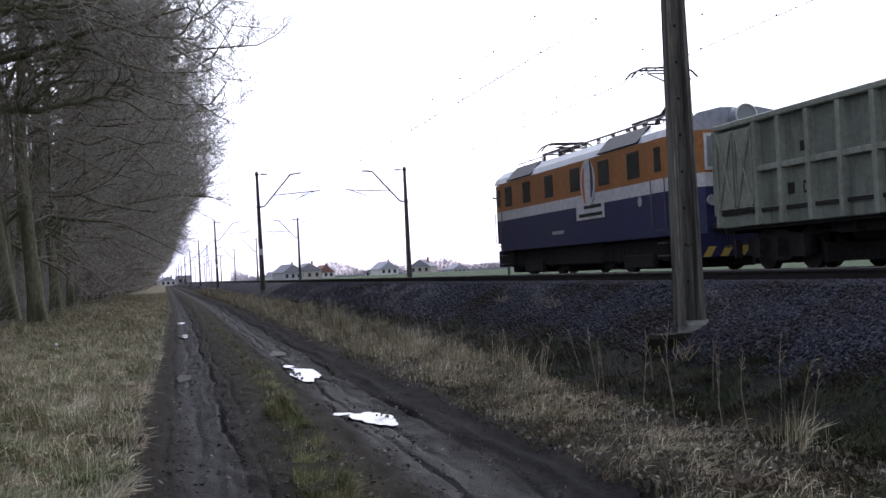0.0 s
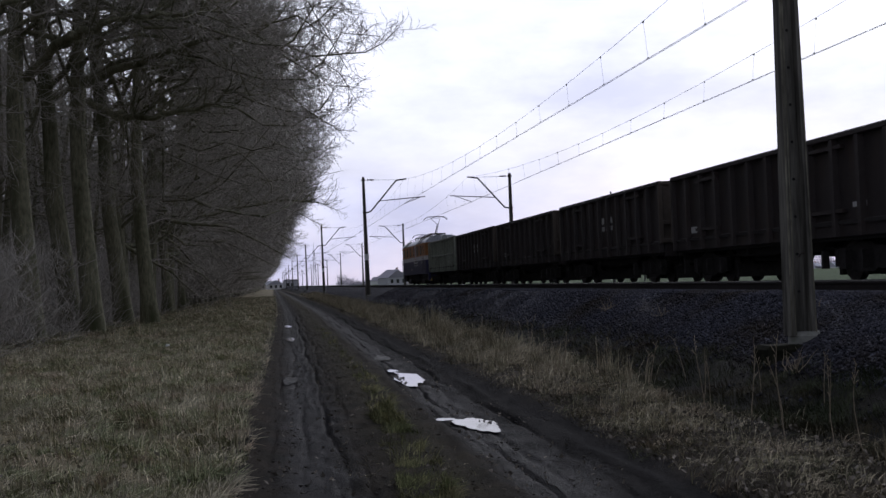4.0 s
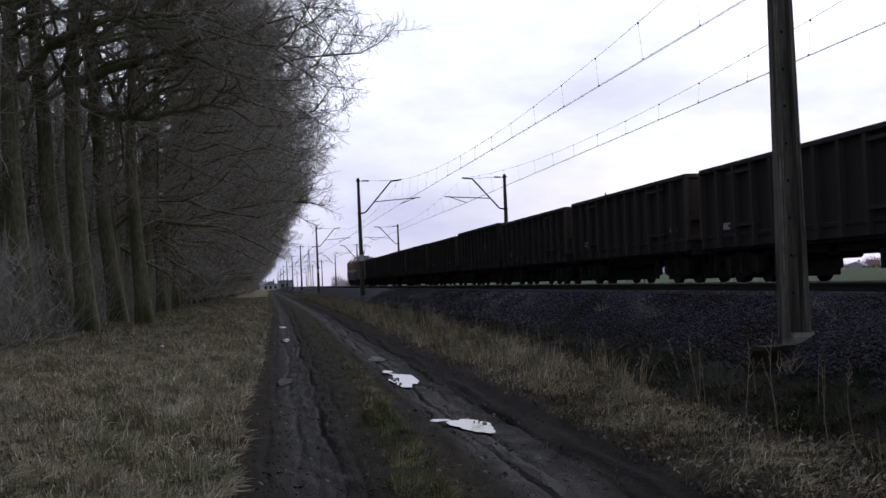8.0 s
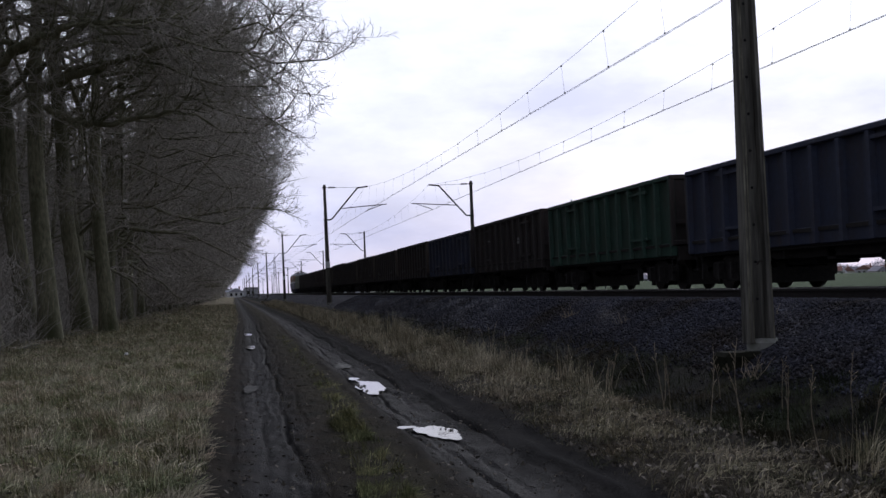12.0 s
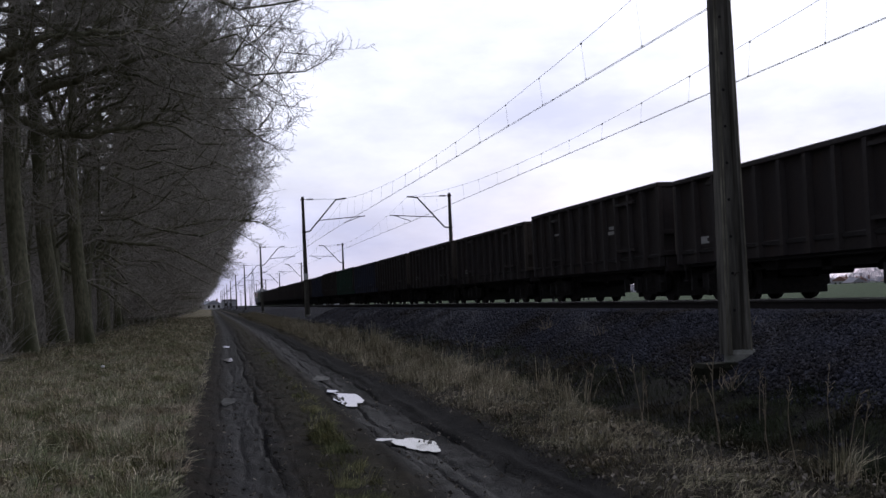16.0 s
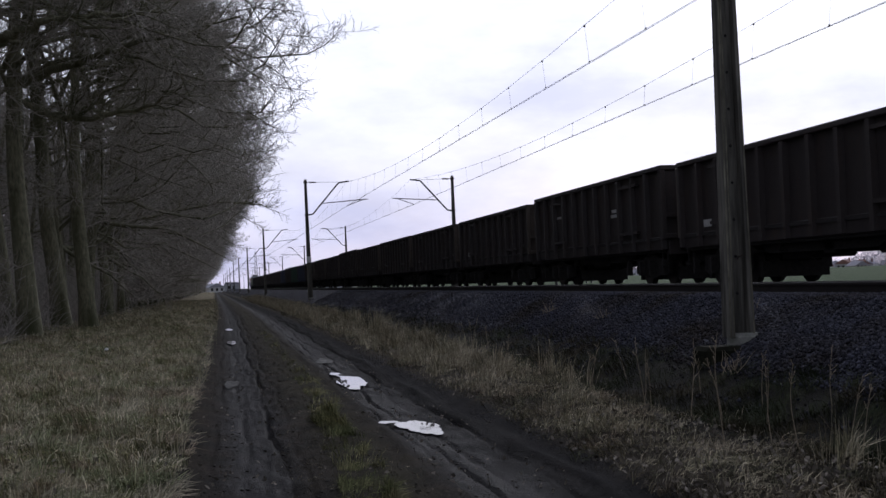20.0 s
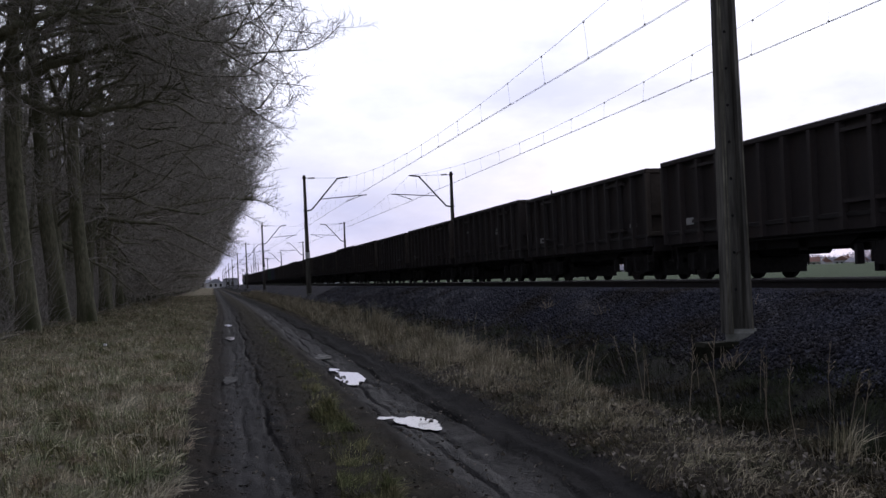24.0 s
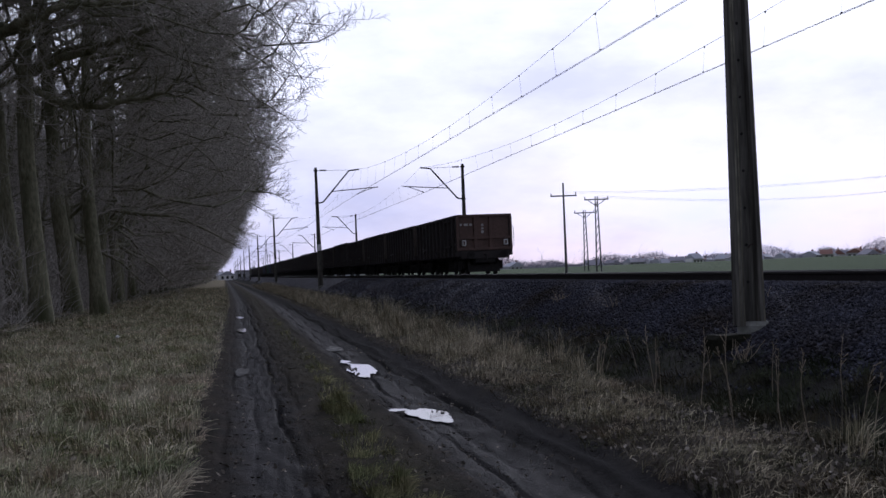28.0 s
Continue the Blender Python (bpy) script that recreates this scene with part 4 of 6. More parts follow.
        bmesh.ops.translate(bm, verts=[g for g in ex["geom"] if isinstance(g, bmesh.types.BMVert)], vec=(-s * 0.02, 0, 0))
        bmesh.ops.recalc_face_normals(bm, faces=bm.faces)
        part("emblem", bm, CREAM, th, "white oval emblem plate")
        for side, lift, mt in ((-1, 0.08, BLUE), (1, -0.06, EMBLEM_RED)):
            bm = fresh()
            pts = []
            for k in range(9):
                u = -1.15 + 2.3 * k / 8
                wide = 0.17 * math.cos(u * 1.15) + 0.03
                pts.append(((0.16 + 0.30 * math.cos(u)) * side, 0.58 * math.sin(u) + lift, wide))
            lo = [bm.verts.new((s * (hw + 0.036), -1.7 + p, 2.53 + z)) for p, z, w in pts]
            hi = [bm.verts.new((s * (hw + 0.036), -1.7 + p - w * side, 2.53 + z)) for p, z, w in pts]
            for k in range(8):
                bm.faces.new((lo[k], lo[k + 1], hi[k + 1], hi[k]))
            ex = bmesh.ops.extrude_face_region(bm, geom=bm.faces[:])
            bmesh.ops.translate(bm, verts=[g for g in ex["geom"] if isinstance(g, bmesh.types.BMVert)], vec=(-s * 0.012, 0, 0))
            bmesh.ops.recalc_face_normals(bm, faces=bm.faces)
            part("emblem_crescent", bm, mt, th)
        for y, z in ((1.2, 1.2), (-5.45, 1.73)):
            bm = fresh()
            a, b = sorted((s * (hw + 0.004), s * (hw + 0.012)))
            rod(bm, (a, y, z), (b, y, z), 0.13, 0.13, 14) if z > 1.6 else box(bm, a, b, y - 0.55, y + 0.55, z - 0.05, z + 0.05)
            part("marking", bm, CHALK, th, "small pale marking")
    # ends: windscreens, headlamp pod, buffers, plough
    for e in (-1, 1):
        for x in (-0.56, 0.56):
            bm = fresh()
            a, b = sorted((e * (hl - 0.02), e * (hl + 0.015)))
            box(bm, x - 0.52, x + 0.52, a, b, 2.26, 3.14, 0.01)
            ws = part("windscreen", bm, CREAM, th, "pale-framed windscreen with a wiper")
            bm = fresh()
            a, b = sorted((e * (hl + 0.008), e * (hl + 0.02)))
            box(bm, x - 0.45, x + 0.45, a, b, 2.34, 3.07)
            part("pane", bm, WINDSCREEN, ws)
            bm = fresh()
            rod(bm, (x - 0.2, e * (hl + 0.035), 2.36), (x + 0.2, e * (hl + 0.035), 2.86), 0.014, 0.01, 5)
            part("wiper", bm, FRAME, ws)
        bm = fresh()
        rod(bm, (0, e * (hl - 1.6), 3.5), (0, e * (hl - 0.12), 3.52), 0.1, 0.30, 16)
        rod(bm, (0, e * (hl - 0.12), 3.52), (0, e * (hl + 0.1), 3.52), 0.30, 0.28, 16)
        pod = part("headlamp_pod", bm, ROOF, th, "round grey roof headlamp")
        bm = fresh()
        rod(bm, (0, e * (hl + 0.1), 3.52), (0, e * (hl + 0.115), 3.52), 0.23, 0.23, 16)
        part("headlamp_glass", bm, WINDSCREEN, pod)
        bm = fresh()
        for k in range(20):
            u0, u1 = k / 20 * math.tau, (k + 1) / 20 * math.tau
            rod(bm, (0.265 * math.cos(u0), e * (hl + 0.11), 3.52 + 0.265 * math.sin(u0)), (0.265 * math.cos(u1), e * (hl + 0.11), 3.52 + 0.265 * math.sin(u1)), 0.03, 0.03, 6)
        part("chrome_rim", bm, LAMP_SILVER, pod, "bright chrome headlamp rim")
        for x in (-0.95, 0.95):
            bm = fresh()
            rod(bm, (x, e * (hl - 0.02), 1.55), (x, e * (hl + 0.06), 1.55), 0.14, 0.12, 12)
            part("lower_lamp", bm, LAMP_SILVER, th)
        buffers(th, e * hl, e, UNDER)
        bm = fresh()
        box(bm, -1.35, 1.35, min(e * hl, e * (hl - 0.12)), max(e * hl, e * (hl - 0.12)), 0.2, 0.8, 0.02)
        part("plough", bm, BLUE, th)
        for k in range(6):
            bm = fresh()
            a, b = sorted((e * (hl + 0.002), e * (hl + 0.01)))
            v = [bm.verts.new((-1.25 + k * 0.44 + d, y, z)) for y in (a, b) for d, z in ((0, 0.22), (0.2, 0.22), (0.36, 0.46), (0.16, 0.46))]
            for q in ((3, 2, 1, 0), (4, 5, 6, 7), (0, 1, 5, 4), (1, 2, 6, 5), (2, 3, 7, 6), (3, 0, 4, 7)):
                bm.faces.new([v[i] for i in q])
            bmesh.ops.recalc_face_normals(bm, faces=bm.faces)
            part("warning_stripe", bm, YELLOW, th)
    # underside: bogies with six visible axle boxes a side
    for yb in (-4.6, 4.6):
        bm = fresh()
        for s in (-1, 1):
            a, b = sorted((s * 0.98, s * 1.16))
            box(bm, a, b, yb - 2.7, yb + 2.7, 0.34, 0.86, 0.03)
            box(bm, a - 0.1, b - 0.1, yb - 1.0, yb + 1.0, 0.14, 0.5, 0.03)
            for y in (-1.6, 1.6):
                box(bm, a - 0.02, b + 0.08, yb + y - 0.24, yb + y + 0.24, 0.3, 0.7, 0.03)
                for q in (-0.42, 0.42):
                    rod(bm, ((a + b) / 2, yb + y + q, 0.4), ((a + b) / 2, yb + y + q, 0.8), 0.1, 0.1, 8)
            rod(bm, (s * 1.1, yb - 1.4, 0.62), (s * 1.1, yb + 1.4, 0.45), 0.05, 0.05, 6)
        box(bm, -0.62, 0.62, yb - 3.0, yb + 3.0, 0.10, 0.7, 0.05)
        for y in (-2.75, 0, 2.75):
            box(bm, -1.05, 1.05, yb + y - 0.35, yb + y + 0.35, 0.12, 0.6, 0.05)
        part("bogie_frame", bm, UNDER, th)
        for y in (-1.6, 1.6):
            wheelset(th, yb + y, 0.62)
    bm = fresh()
    box(bm, -1.1, 1.1, -hl + 0.3, hl - 0.3, 0.5, 0.8)
    part("main_frame", bm, UNDER, th)
    for s in (-1, 1):
        for y in (-7.6, 7.6):
            bm = fresh()
            a, b = sorted((s * 0.9, s * 1.3))
            box(bm, a, b, y - 0.8, y + 0.8, 0.2, 0.8, 0.06)
            part("sand_box", bm, UNDER, th)
    bm = fresh()
    box(bm, -1.25, 1.25, -1.95, 1.95, 0.16, 0.8, 0.05)
    part("equipment_box", bm, UNDER, th)
    # roof equipment
    bm = fresh()
    pipe(bm, [(-0.35, -3.6, 4.02), (-0.35, 3.6, 4.02)], 0.03, 6)
    pipe(bm, [(0.35, -3.6, 4.02), (0.35, 3.6, 4.02)], 0.03, 6)
    part("roof_busbar", bm, DARK_STEEL, th)
    for y in (-3.4, -2.2, -1.0, 0.2, 1.4, 2.6, 3.5):
        for x in (-0.35, 0.35):
            bm = fresh()
            for k in range(3):
                rod(bm, (x, y, 3.72 + k * 0.1), (x, y, 3.8 + k * 0.1), 0.09, 0.06, 8)
            part("roof_insulator", bm, INSULATOR, th)
    for s in (-1, 1):
        bm = fresh()
        pipe(bm, [(s * 0.95, -6.6, 3.86), (s * 0.95, 6.8, 3.86)], 0.02, 5)
        for y in range(-6, 7, 2):
            rod(bm, (s * 0.95, y, 3.6), (s * 0.95, y, 3.86), 0.015, 0.015, 5)
        part("roof_rail", bm, GALV, th)

    def pantograph(y, height, name, label):
        pn = new(name)
        pn.parent = th
        pn.matrix_basis = pose(0, y, 0)
        tagged(pn, label)
        b0 = 4.02
        bm = fresh()
        for s in (-1, 1):
            pipe(bm, [(s * 0.6, -1.0, b0), (s * 0.6, 1.0, b0)], 0.035, 6)
            for e in (-0.8, 0.8):
                rod(bm, (s * 0.6, e, 3.7), (s * 0.6, e, b0), 0.06, 0.05, 8)
        for e in (-1.0, 0.0, 1.0):
            pipe(bm, [(-0.6, e, b0), (0.6, e, b0)], 0.03, 6)
        part("base_frame", bm, DARK_STEEL, pn)
        knee = (b0 + (height - b0) * 0.52, 0.95 if height > 4.6 else 1.35)
        bm = fresh()
        rod(bm, (0, 0.7, b0), (0, -knee[1], knee[0]), 0.055, 0.045, 8)
        rod(bm, (0.08, 0.35, b0), (0.08, 0.12 - knee[1], knee[0] - 0.08), 0.02, 0.02, 5)
        part("lower_arm", bm, DARK_STEEL, pn)
        bm = fresh()
        for s in (-1, 1):
            rod(bm, (s * 0.05, -knee[1], knee[0]), (s * 0.4, 0.2, height - 0.12), 0.025, 0.02, 6)
        rod(bm, (-0.4, 0.2, height - 0.12), (0.4, 0.2, height - 0.12), 0.02, 0.02, 6)
        part("upper_arm", bm, DARK_STEEL, pn)
        bm = fresh()
        for e in (-0.02, 0.42):
            pipe(bm, [(-0.98, e, height - 0.26), (-0.8, e, height - 0.08), (-0.6, e, height), (0.6, e, height), (0.8, e, height - 0.08), (0.98, e, height - 0.26)], 0.026, 6)
        pipe(bm, [(-0.5, -0.02, height - 0.03), (-0.5, 0.42, height - 0.03)], 0.02, 5)
        pipe(bm, [(0.5, -0.02, height - 0.03), (0.5, 0.42, height - 0.03)], 0.02, 5)
        part("collector_head", bm, DARK_STEEL, pn)
    pantograph(-4.1, 5.44, "raised_pantograph", "raised pantograph touching the wire")
    pantograph(4.0, 4.3, "lowered_pantograph", "folded pantograph")
    on_springs(th)
    return th


LOCO = locomotive()


# ---- forest ----
def limb_path(rng, p, d, length, steps, bend, lift):
    pts = [np.array(p, float)]
    d = np.array(d, float)
    for _ in range(steps):
        d = d + rng.normal(0, bend, 3) + np.array([0, 0, lift])
        d /= np.linalg.norm(d)
        pts.append(pts[-1] + d * length / steps)
    return np.array(pts), d


def side_way(rng, d, spread):
    """A direction that leaves d at about the given angle."""
    r = rng.normal(0, 1, 3)
    r -= d * (r @ d)
    r /= np.linalg.norm(r) + 1e-9
    return d * math.cos(spread) + r * math.sin(spread)


def tree_meshes(seed, height=21.0, girth=0.3, limbs=32, spread=0.6, lean=1.0, face=10.0, detail=3, first=4.0, full=1.0):
    """A bare broadleaved tree at a wood's edge: trunk, and a crown of crooked limbs, branches and twigs that grows towards the open side, +x."""
    rng = np.random.default_rng(seed)
    trunk, crown = Wood(), Wood()

    def room(q):
        """How far a point lies inside the crown's outer face, which draws in below."""
        f = np.interp(q[2], [2.0, 4.0, 6.0, 8.0, 10.0, 16.0, 22.0], [0.30, 0.58, 0.80, 0.92, 1.0, 1.0, 0.85]) * face
        f += 0.45 * math.sin(q[1] * 1.3 + seed) + 0.35 * math.sin(q[2] * 1.7 + q[1] * 0.7 + seed * 2)
        return f - q[0]

    path, _ = limb_path(rng, (0, 0, -0.2), (rng.normal(0, 0.02), rng.normal(0, 0.02), 1), height, 14, 0.03, 0.02)
    rad = girth * (1 - np.linspace(0, 1, 15) ** 1.25 * 0.93)
    rad[0] *= 1.4
    rad[1] *= 1.06
    trunk.tube(path, rad, 10)
    for k in range(limbs):
        u = min(first / height + (1 - first / height) * ((k + rng.uniform(0, 0.8)) / limbs) ** 1.15, 0.97)
        j = int(u * 14)
        p = path[j] + (path[min(j + 1, 14)] - path[j]) * (u * 14 - j)
        az = rng.normal(0, spread) if rng.uniform() < lean else rng.uniform(-math.pi, math.pi)
        d = np.array([math.cos(az), math.sin(az), 0.02 + 0.6 * u + rng.normal(0, 0.24)])
        d /= np.linalg.norm(d)
        ln = 1.5
        while ln < 12.0 * face / 10 and room(p + d * ln) > 0.3:
            ln += 0.3
        ln *= rng.uniform(0.8, 1.05) * (1.0 if math.cos(az) > 0.2 else 0.5)
        r0 = max(0.04, girth * 0.40 * (1 - u * 0.6) * rng.uniform(0.55, 1.15))
        lp, _ = limb_path(rng, p, d, ln * 1.12, 9, 0.32, 0.03)
        keep = 10
        while keep > 5 and room(lp[keep - 1]) < 0.2:
            keep -= 1
        lp = lp[:keep]
        m = keep - 1
        trunk.tube(lp, r0 * (1 - np.linspace(0, 1, keep) * 0.88), 5 if detail > 1 else 4)
        nb = max(3, int(ln * 1.7 * full))
        for b in range(nb):
            ub = min(0.16 + 0.84 * ((b + rng.uniform(0, 0.9)) / nb) ** 0.8, 0.995)
            jb = int(ub * m)
            pb = lp[jb] + (lp[min(jb + 1, m)] - lp[jb]) * (ub * m - jb)
            db = lp[min(jb + 1, m)] - lp[max(jb - 1, 0)]
            db /= np.linalg.norm(db)
            lb = (0.85 + ln * 0.18 * (1.1 - ub)) * rng.uniform(0.6, 1.25)
            bp, _ = limb_path(rng, pb, side_way(rng, db, rng.uniform(0.4, 1.1)), lb, 5, 0.32, 0.07)
            kb = 6
            while kb > 2 and room(bp[kb - 1]) < 0.0:
                kb -= 1
            if kb < 3:
                continue
            bp = bp[:kb]
            rb = max(0.014, r0 * 0.34 * (1 - 0.55 * ub))
            crown.tube(bp, rb * (1 - np.linspace(0, 1, kb) * 0.8), 4 if detail > 2 else 3)
            if detail < 2:
                continue
            nt = max(3, int(lb * 5.0 * full))
            for t in range(nt):
                ut = min(0.12 + 0.88 * (t + rng.uniform(0, 0.9)) / nt, 0.99) * (kb - 1)
                jt = int(ut)
                pt = bp[jt] + (bp[jt + 1] - bp[jt]) * (ut - jt)
                dt = bp[jt + 1] - bp[jt]
                dt /= np.linalg.norm(dt)
                lt = (0.26 + lb * 0.24) * rng.uniform(0.6, 1.2)
                tp, _ = limb_path(rng, pt, side_way(rng, dt, rng.uniform(0.4, 1.0)), lt, 3 if detail > 2 else 2, 0.36, 0.12)
                if room(tp[-1]) < -0.35:
                    continue
                crown.tube(tp, np.linspace(0.011, 0.004, len(tp)) * (1.0 if detail > 2 else 1.9), 3)
                if detail < 3:
                    continue
                for s in range(rng.integers(1, 3)):
                    js = rng.integers(0, 3)
                    ds = tp[js + 1] - tp[js]
                    ds /= np.linalg.norm(ds)
                    sp, _ = limb_path(rng, tp[js] + ds * rng.uniform(0, lt / 3), side_way(rng, ds, rng.uniform(0.5, 0.95)), lt * rng.uniform(0.3, 0.55), 1, 0.2, 0.0)
                    crown.tube(sp, (0.007, 0.003), 3)
    return trunk.mesh("trunk", BARK), crown.mesh("crown", TWIG)


def low_limb(seed, pts, r0):
    """One heavy limb with its branches, through the given points of the tree's own space."""
    rng = np.random.default_rng(seed)
    w = Wood()
    pts = np.array(pts, float)
    n = len(pts) - 1
    fine = []
    for i in range(n):
        for k in range(4):
            fine.append(pts[i] + (pts[i + 1] - pts[i]) * k / 4 + rng.normal(0, 0.05, 3))
    fine.append(pts[-1])
    fine = np.array(fine)
    m = len(fine) - 1
    w.tube(fine, r0 * (1 - np.linspace(0, 1, m + 1) * 0.85), 6)
    for b in range(26):
        ub = rng.uniform(0.25, 0.99) * m
        j = int(ub)
        d = fine[j + 1] - fine[j]
        d /= np.linalg.norm(d)
        wb = side_way(rng, d, rng.uniform(0.4, 1.0))
        wb[2] += 0.25
        lb = rng.uniform(0.9, 2.6)
        bp, _ = limb_path(rng, fine[j] + d * 0.05, wb, lb, 5, 0.2, 0.01)
        w.tube(bp, 0.028 * (1 - np.linspace(0, 1, 6) * 0.85), 4)
        for t in range(int(lb * 5)):
            jt = rng.integers(0, 5)
            dt = bp[jt + 1] - bp[jt]
            dt /= np.linalg.norm(dt)
            tp, _ = limb_path(rng, bp[jt] + (bp[jt + 1] - bp[jt]) * rng.uniform(), side_way(rng, dt, rng.uniform(0.4, 0.9)), rng.uniform(0.4, 1.1), 3, 0.2, 0.01)
            w.tube(tp, (0.010, 0.008, 0.006, 0.003), 3)
            for q in range(2):
                jq = rng.integers(0, 3)
                dq = tp[jq + 1] - tp[jq]
                dq /= np.linalg.norm(dq)
                sp, _ = limb_path(rng, tp[jq], side_way(rng, dq, rng.uniform(0.5, 0.9)), rng.uniform(0.2, 0.5), 2, 0.18, 0)
                w.tube(sp, (0.006, 0.0045, 0.002), 3)
    return w.mesh("low_limb", BARK)


def slivers(name, n, seed, place, length, width, up, mat, label, category):
    """A thicket of thin three-sided twigs as one mesh."""
    rng = np.random.default_rng(seed)
    p = place(rng, n)
    d = rng.normal(0, 1, (n, 3))
    d[:, 2] = np.abs(d[:, 2]) * up + up * 0.4
    d /= np.linalg.norm(d, axis=1)[:, None]
    ln = (length * rng.uniform(0.5, 1.5, n))[:, None]
    side = np.cross(d, rng.normal(0, 1, (n, 3)))
    side /= np.linalg.norm(side, axis=1)[:, None]
    w = (width * rng.uniform(0.6, 1.4, n))[:, None]
    mid = p + d * ln * 0.5 + rng.normal(0, 0.06, (n, 3)) * ln
    end = p + d * ln
    v = np.stack([p + side * w, p - side * w, mid + side * w * 0.7, mid - side * w * 0.7, end], 1).reshape(-1, 3)
    tri = np.array([[0, 1, 2], [1, 3, 2], [2, 3, 4]])
    f = (tri[None] + (np.arange(n) * 5)[:, None, None]).reshape(-1, 3)
    return tagged(new(name, from_arrays(name, v, f, mat)), label, category, kind="stuff")


def build_forest():
    rng = np.random.default_rng(11)
    front = [tree_meshes(21 + k, 21, 0.35, 24, 0.6, 0.8, 11.2, 3, 9.2 - k, 1.25) for k in range(2)]
    near = [tree_meshes(31 + k, 21, 0.28 + 0.03 * k, 30, 0.65, 0.9, 11.6, 3, 3.6, 0.95) for k in range(3)]
    mid = [tree_meshes(41 + k, 21, 0.30, 26, 0.7, 0.9, 12.8, 2, 2.8, 0.95) for k in range(2)]
    inner = [tree_meshes(61 + k, 21, 0.15 + 0.03 * k, 14, 1.2, 0.5, 4.2, 1, 5.0, 1.4) for k in range(3)]
    far = [tree_meshes(81 + k, 20, 0.26, 20, 0.7, 0.9, 12.0, 1, 2.6, 1.2) for k in range(2)]

    def plant(meshes, x, y, turn, size, label, girth=1.0):
        th = tagged(new("bare_tree"), label, "tree", "trees of the wood")
        th.matrix_basis = Matrix.Translation((x, y, float(ground_z(x, y, False)) - 0.05)) @ Matrix.Rotation(radians(turn), 4, "Z")
        th.scale = (size * girth, size * girth, size)
        shared("trunk", meshes[0], th)
        shared("crown", meshes[1], th)
        return th
    edge = "bare oak with low spreading limbs at the wood's edge"
    rows = ((-8.6, 30.5, 0.95, 0), (-7.9, 35.6, 1.0, 0), (-7.3, 38.2, 0.95, 0), (-6.92, 43.5, 1.0, 0), (-6.08, 42.5, 0.95, 0), (-6.36, 53.7, 1.05, 0), (-4.95, 50.8, 0.95, 0),
            (-6.9, 58.0, 1.0, 1), (-6.2, 63.0, 1.05, 1), (-6.7, 68.5, 0.95, 1), (-6.2, 74.0, 1.0, 1), (-6.6, 80.0, 1.0, 1), (-6.2, 86.0, 0.95, 1))
    k = 0
    for x, y, size, kind in rows:
        th = plant(near[k % 3] if kind else front[k % 2], x, y, rng.normal(0, 9), size, edge)
        heavy = {42.5: ((7, 0.15, ((0.1, 0, 8.1), (0.6, -0.2, 7.7), (1.5, -0.8, 7.45), (2.4, -1.5, 7.25), (3.2, -2.1, 7.3), (4.1, -2.7, 7.4), (4.8, -3.4, 7.6), (5.4, -4.0, 7.85))),
                        (8, 0.17, ((0.1, 0, 8.7), (0.6, -0.2, 8.95), (2.0, -1.1, 9.15), (3.3, -2.0, 9.45), (4.5, -2.8, 9.65), (5.4, -3.7, 9.6), (6.0, -4.6, 9.4)))),
                 38.2: ((9, 0.16, ((0.1, 0, 8.2), (1.7, -2.6, 8.75), (2.4, -3.4, 8.8), (3.1, -4.1, 8.95), (4.0, -4.8, 8.9), (5.2, -5.5, 8.85), (6.2, -6.2, 8.7))),),
                 74.0: ((10, 0.13, ((0.1, 0, 5.3), (2.5, -0.3, 5.9), (5.0, -0.6, 6.3), (7.5, -0.9, 6.6), (9.0, -1.1, 6.5), (10.0, -1.2, 6.2))),)}.get(y, ())
        for seed, r, pts in heavy:
            th.rotation_euler = (0, 0, 0)
            th.scale = (1, 1, 1)
            shared("low_limb", low_limb(seed, pts, r), th)
        k += 1
    y = 92.0
    while y < 200:
        plant(mid[k % 2], -6.4 + rng.normal(0, 0.4), y, rng.normal(0, 10), rng.uniform(0.9, 1.1), "bare grey tree at the wood's edge")
        y += rng.uniform(3.8, 5.6)
        k += 1
    while y < 620:
        plant(far[k % 2], -6.4 + rng.normal(0, 0.5), y, rng.normal(0, 10), rng.uniform(0.9, 1.15), "distant bare tree at the wood's edge")
        y += rng.uniform(5.0, 8.0)
        k += 1
    for row in range(7):
        y = 27.0 + row * 4
        x0 = -9.8 - row * 3.2
        while y < 130 + row * 6:
            plant(inner[k % 3], x0 + rng.normal(0, 0.9), y, rng.uniform(0, 360), rng.uniform(0.85, 1.1), "slender bare forest tree with mossy trunk")
            y += rng.uniform(3.2, 6.0) * (1 + row * 0.1)
            k += 1

    def deep(r, n):
        y = 34 * (420 / 34) ** r.uniform(0, 1, n)
        return np.stack([-11 - np.abs(r.normal(0, 14, n)) - 2, y, r.uniform(0, 1, n) ** 0.8 * 20], -1)
    slivers("wood_thicket", 150000, 3, deep, 1.7, 0.03, 0.9, BRUSH, "dense grey tangle of bare branches deep in the wood", "woodland")

    def edge_zone(r, n):
        y = 90 * (640 / 90) ** r.uniform(0, 1, n)
        z = r.uniform(0, 1, n) ** 1.2 * 15 + 0.8
        return np.stack([-6.5 + r.uniform(0, 1, n) ** 1.5 * np.interp(z, [1, 4, 7, 10, 16], [2.0, 5.0, 8.4, 11.0, 11.0]), y, z], -1)
    slivers("far_branches", 80000, 4, edge_zone, 1.7, 0.028, 0.6, BRUSH, "distant tangle of bare twigs along the wood's edge", "woodland")

    def brush(r, n):
        y = 24 * (260 / 24) ** r.uniform(0, 1, n)
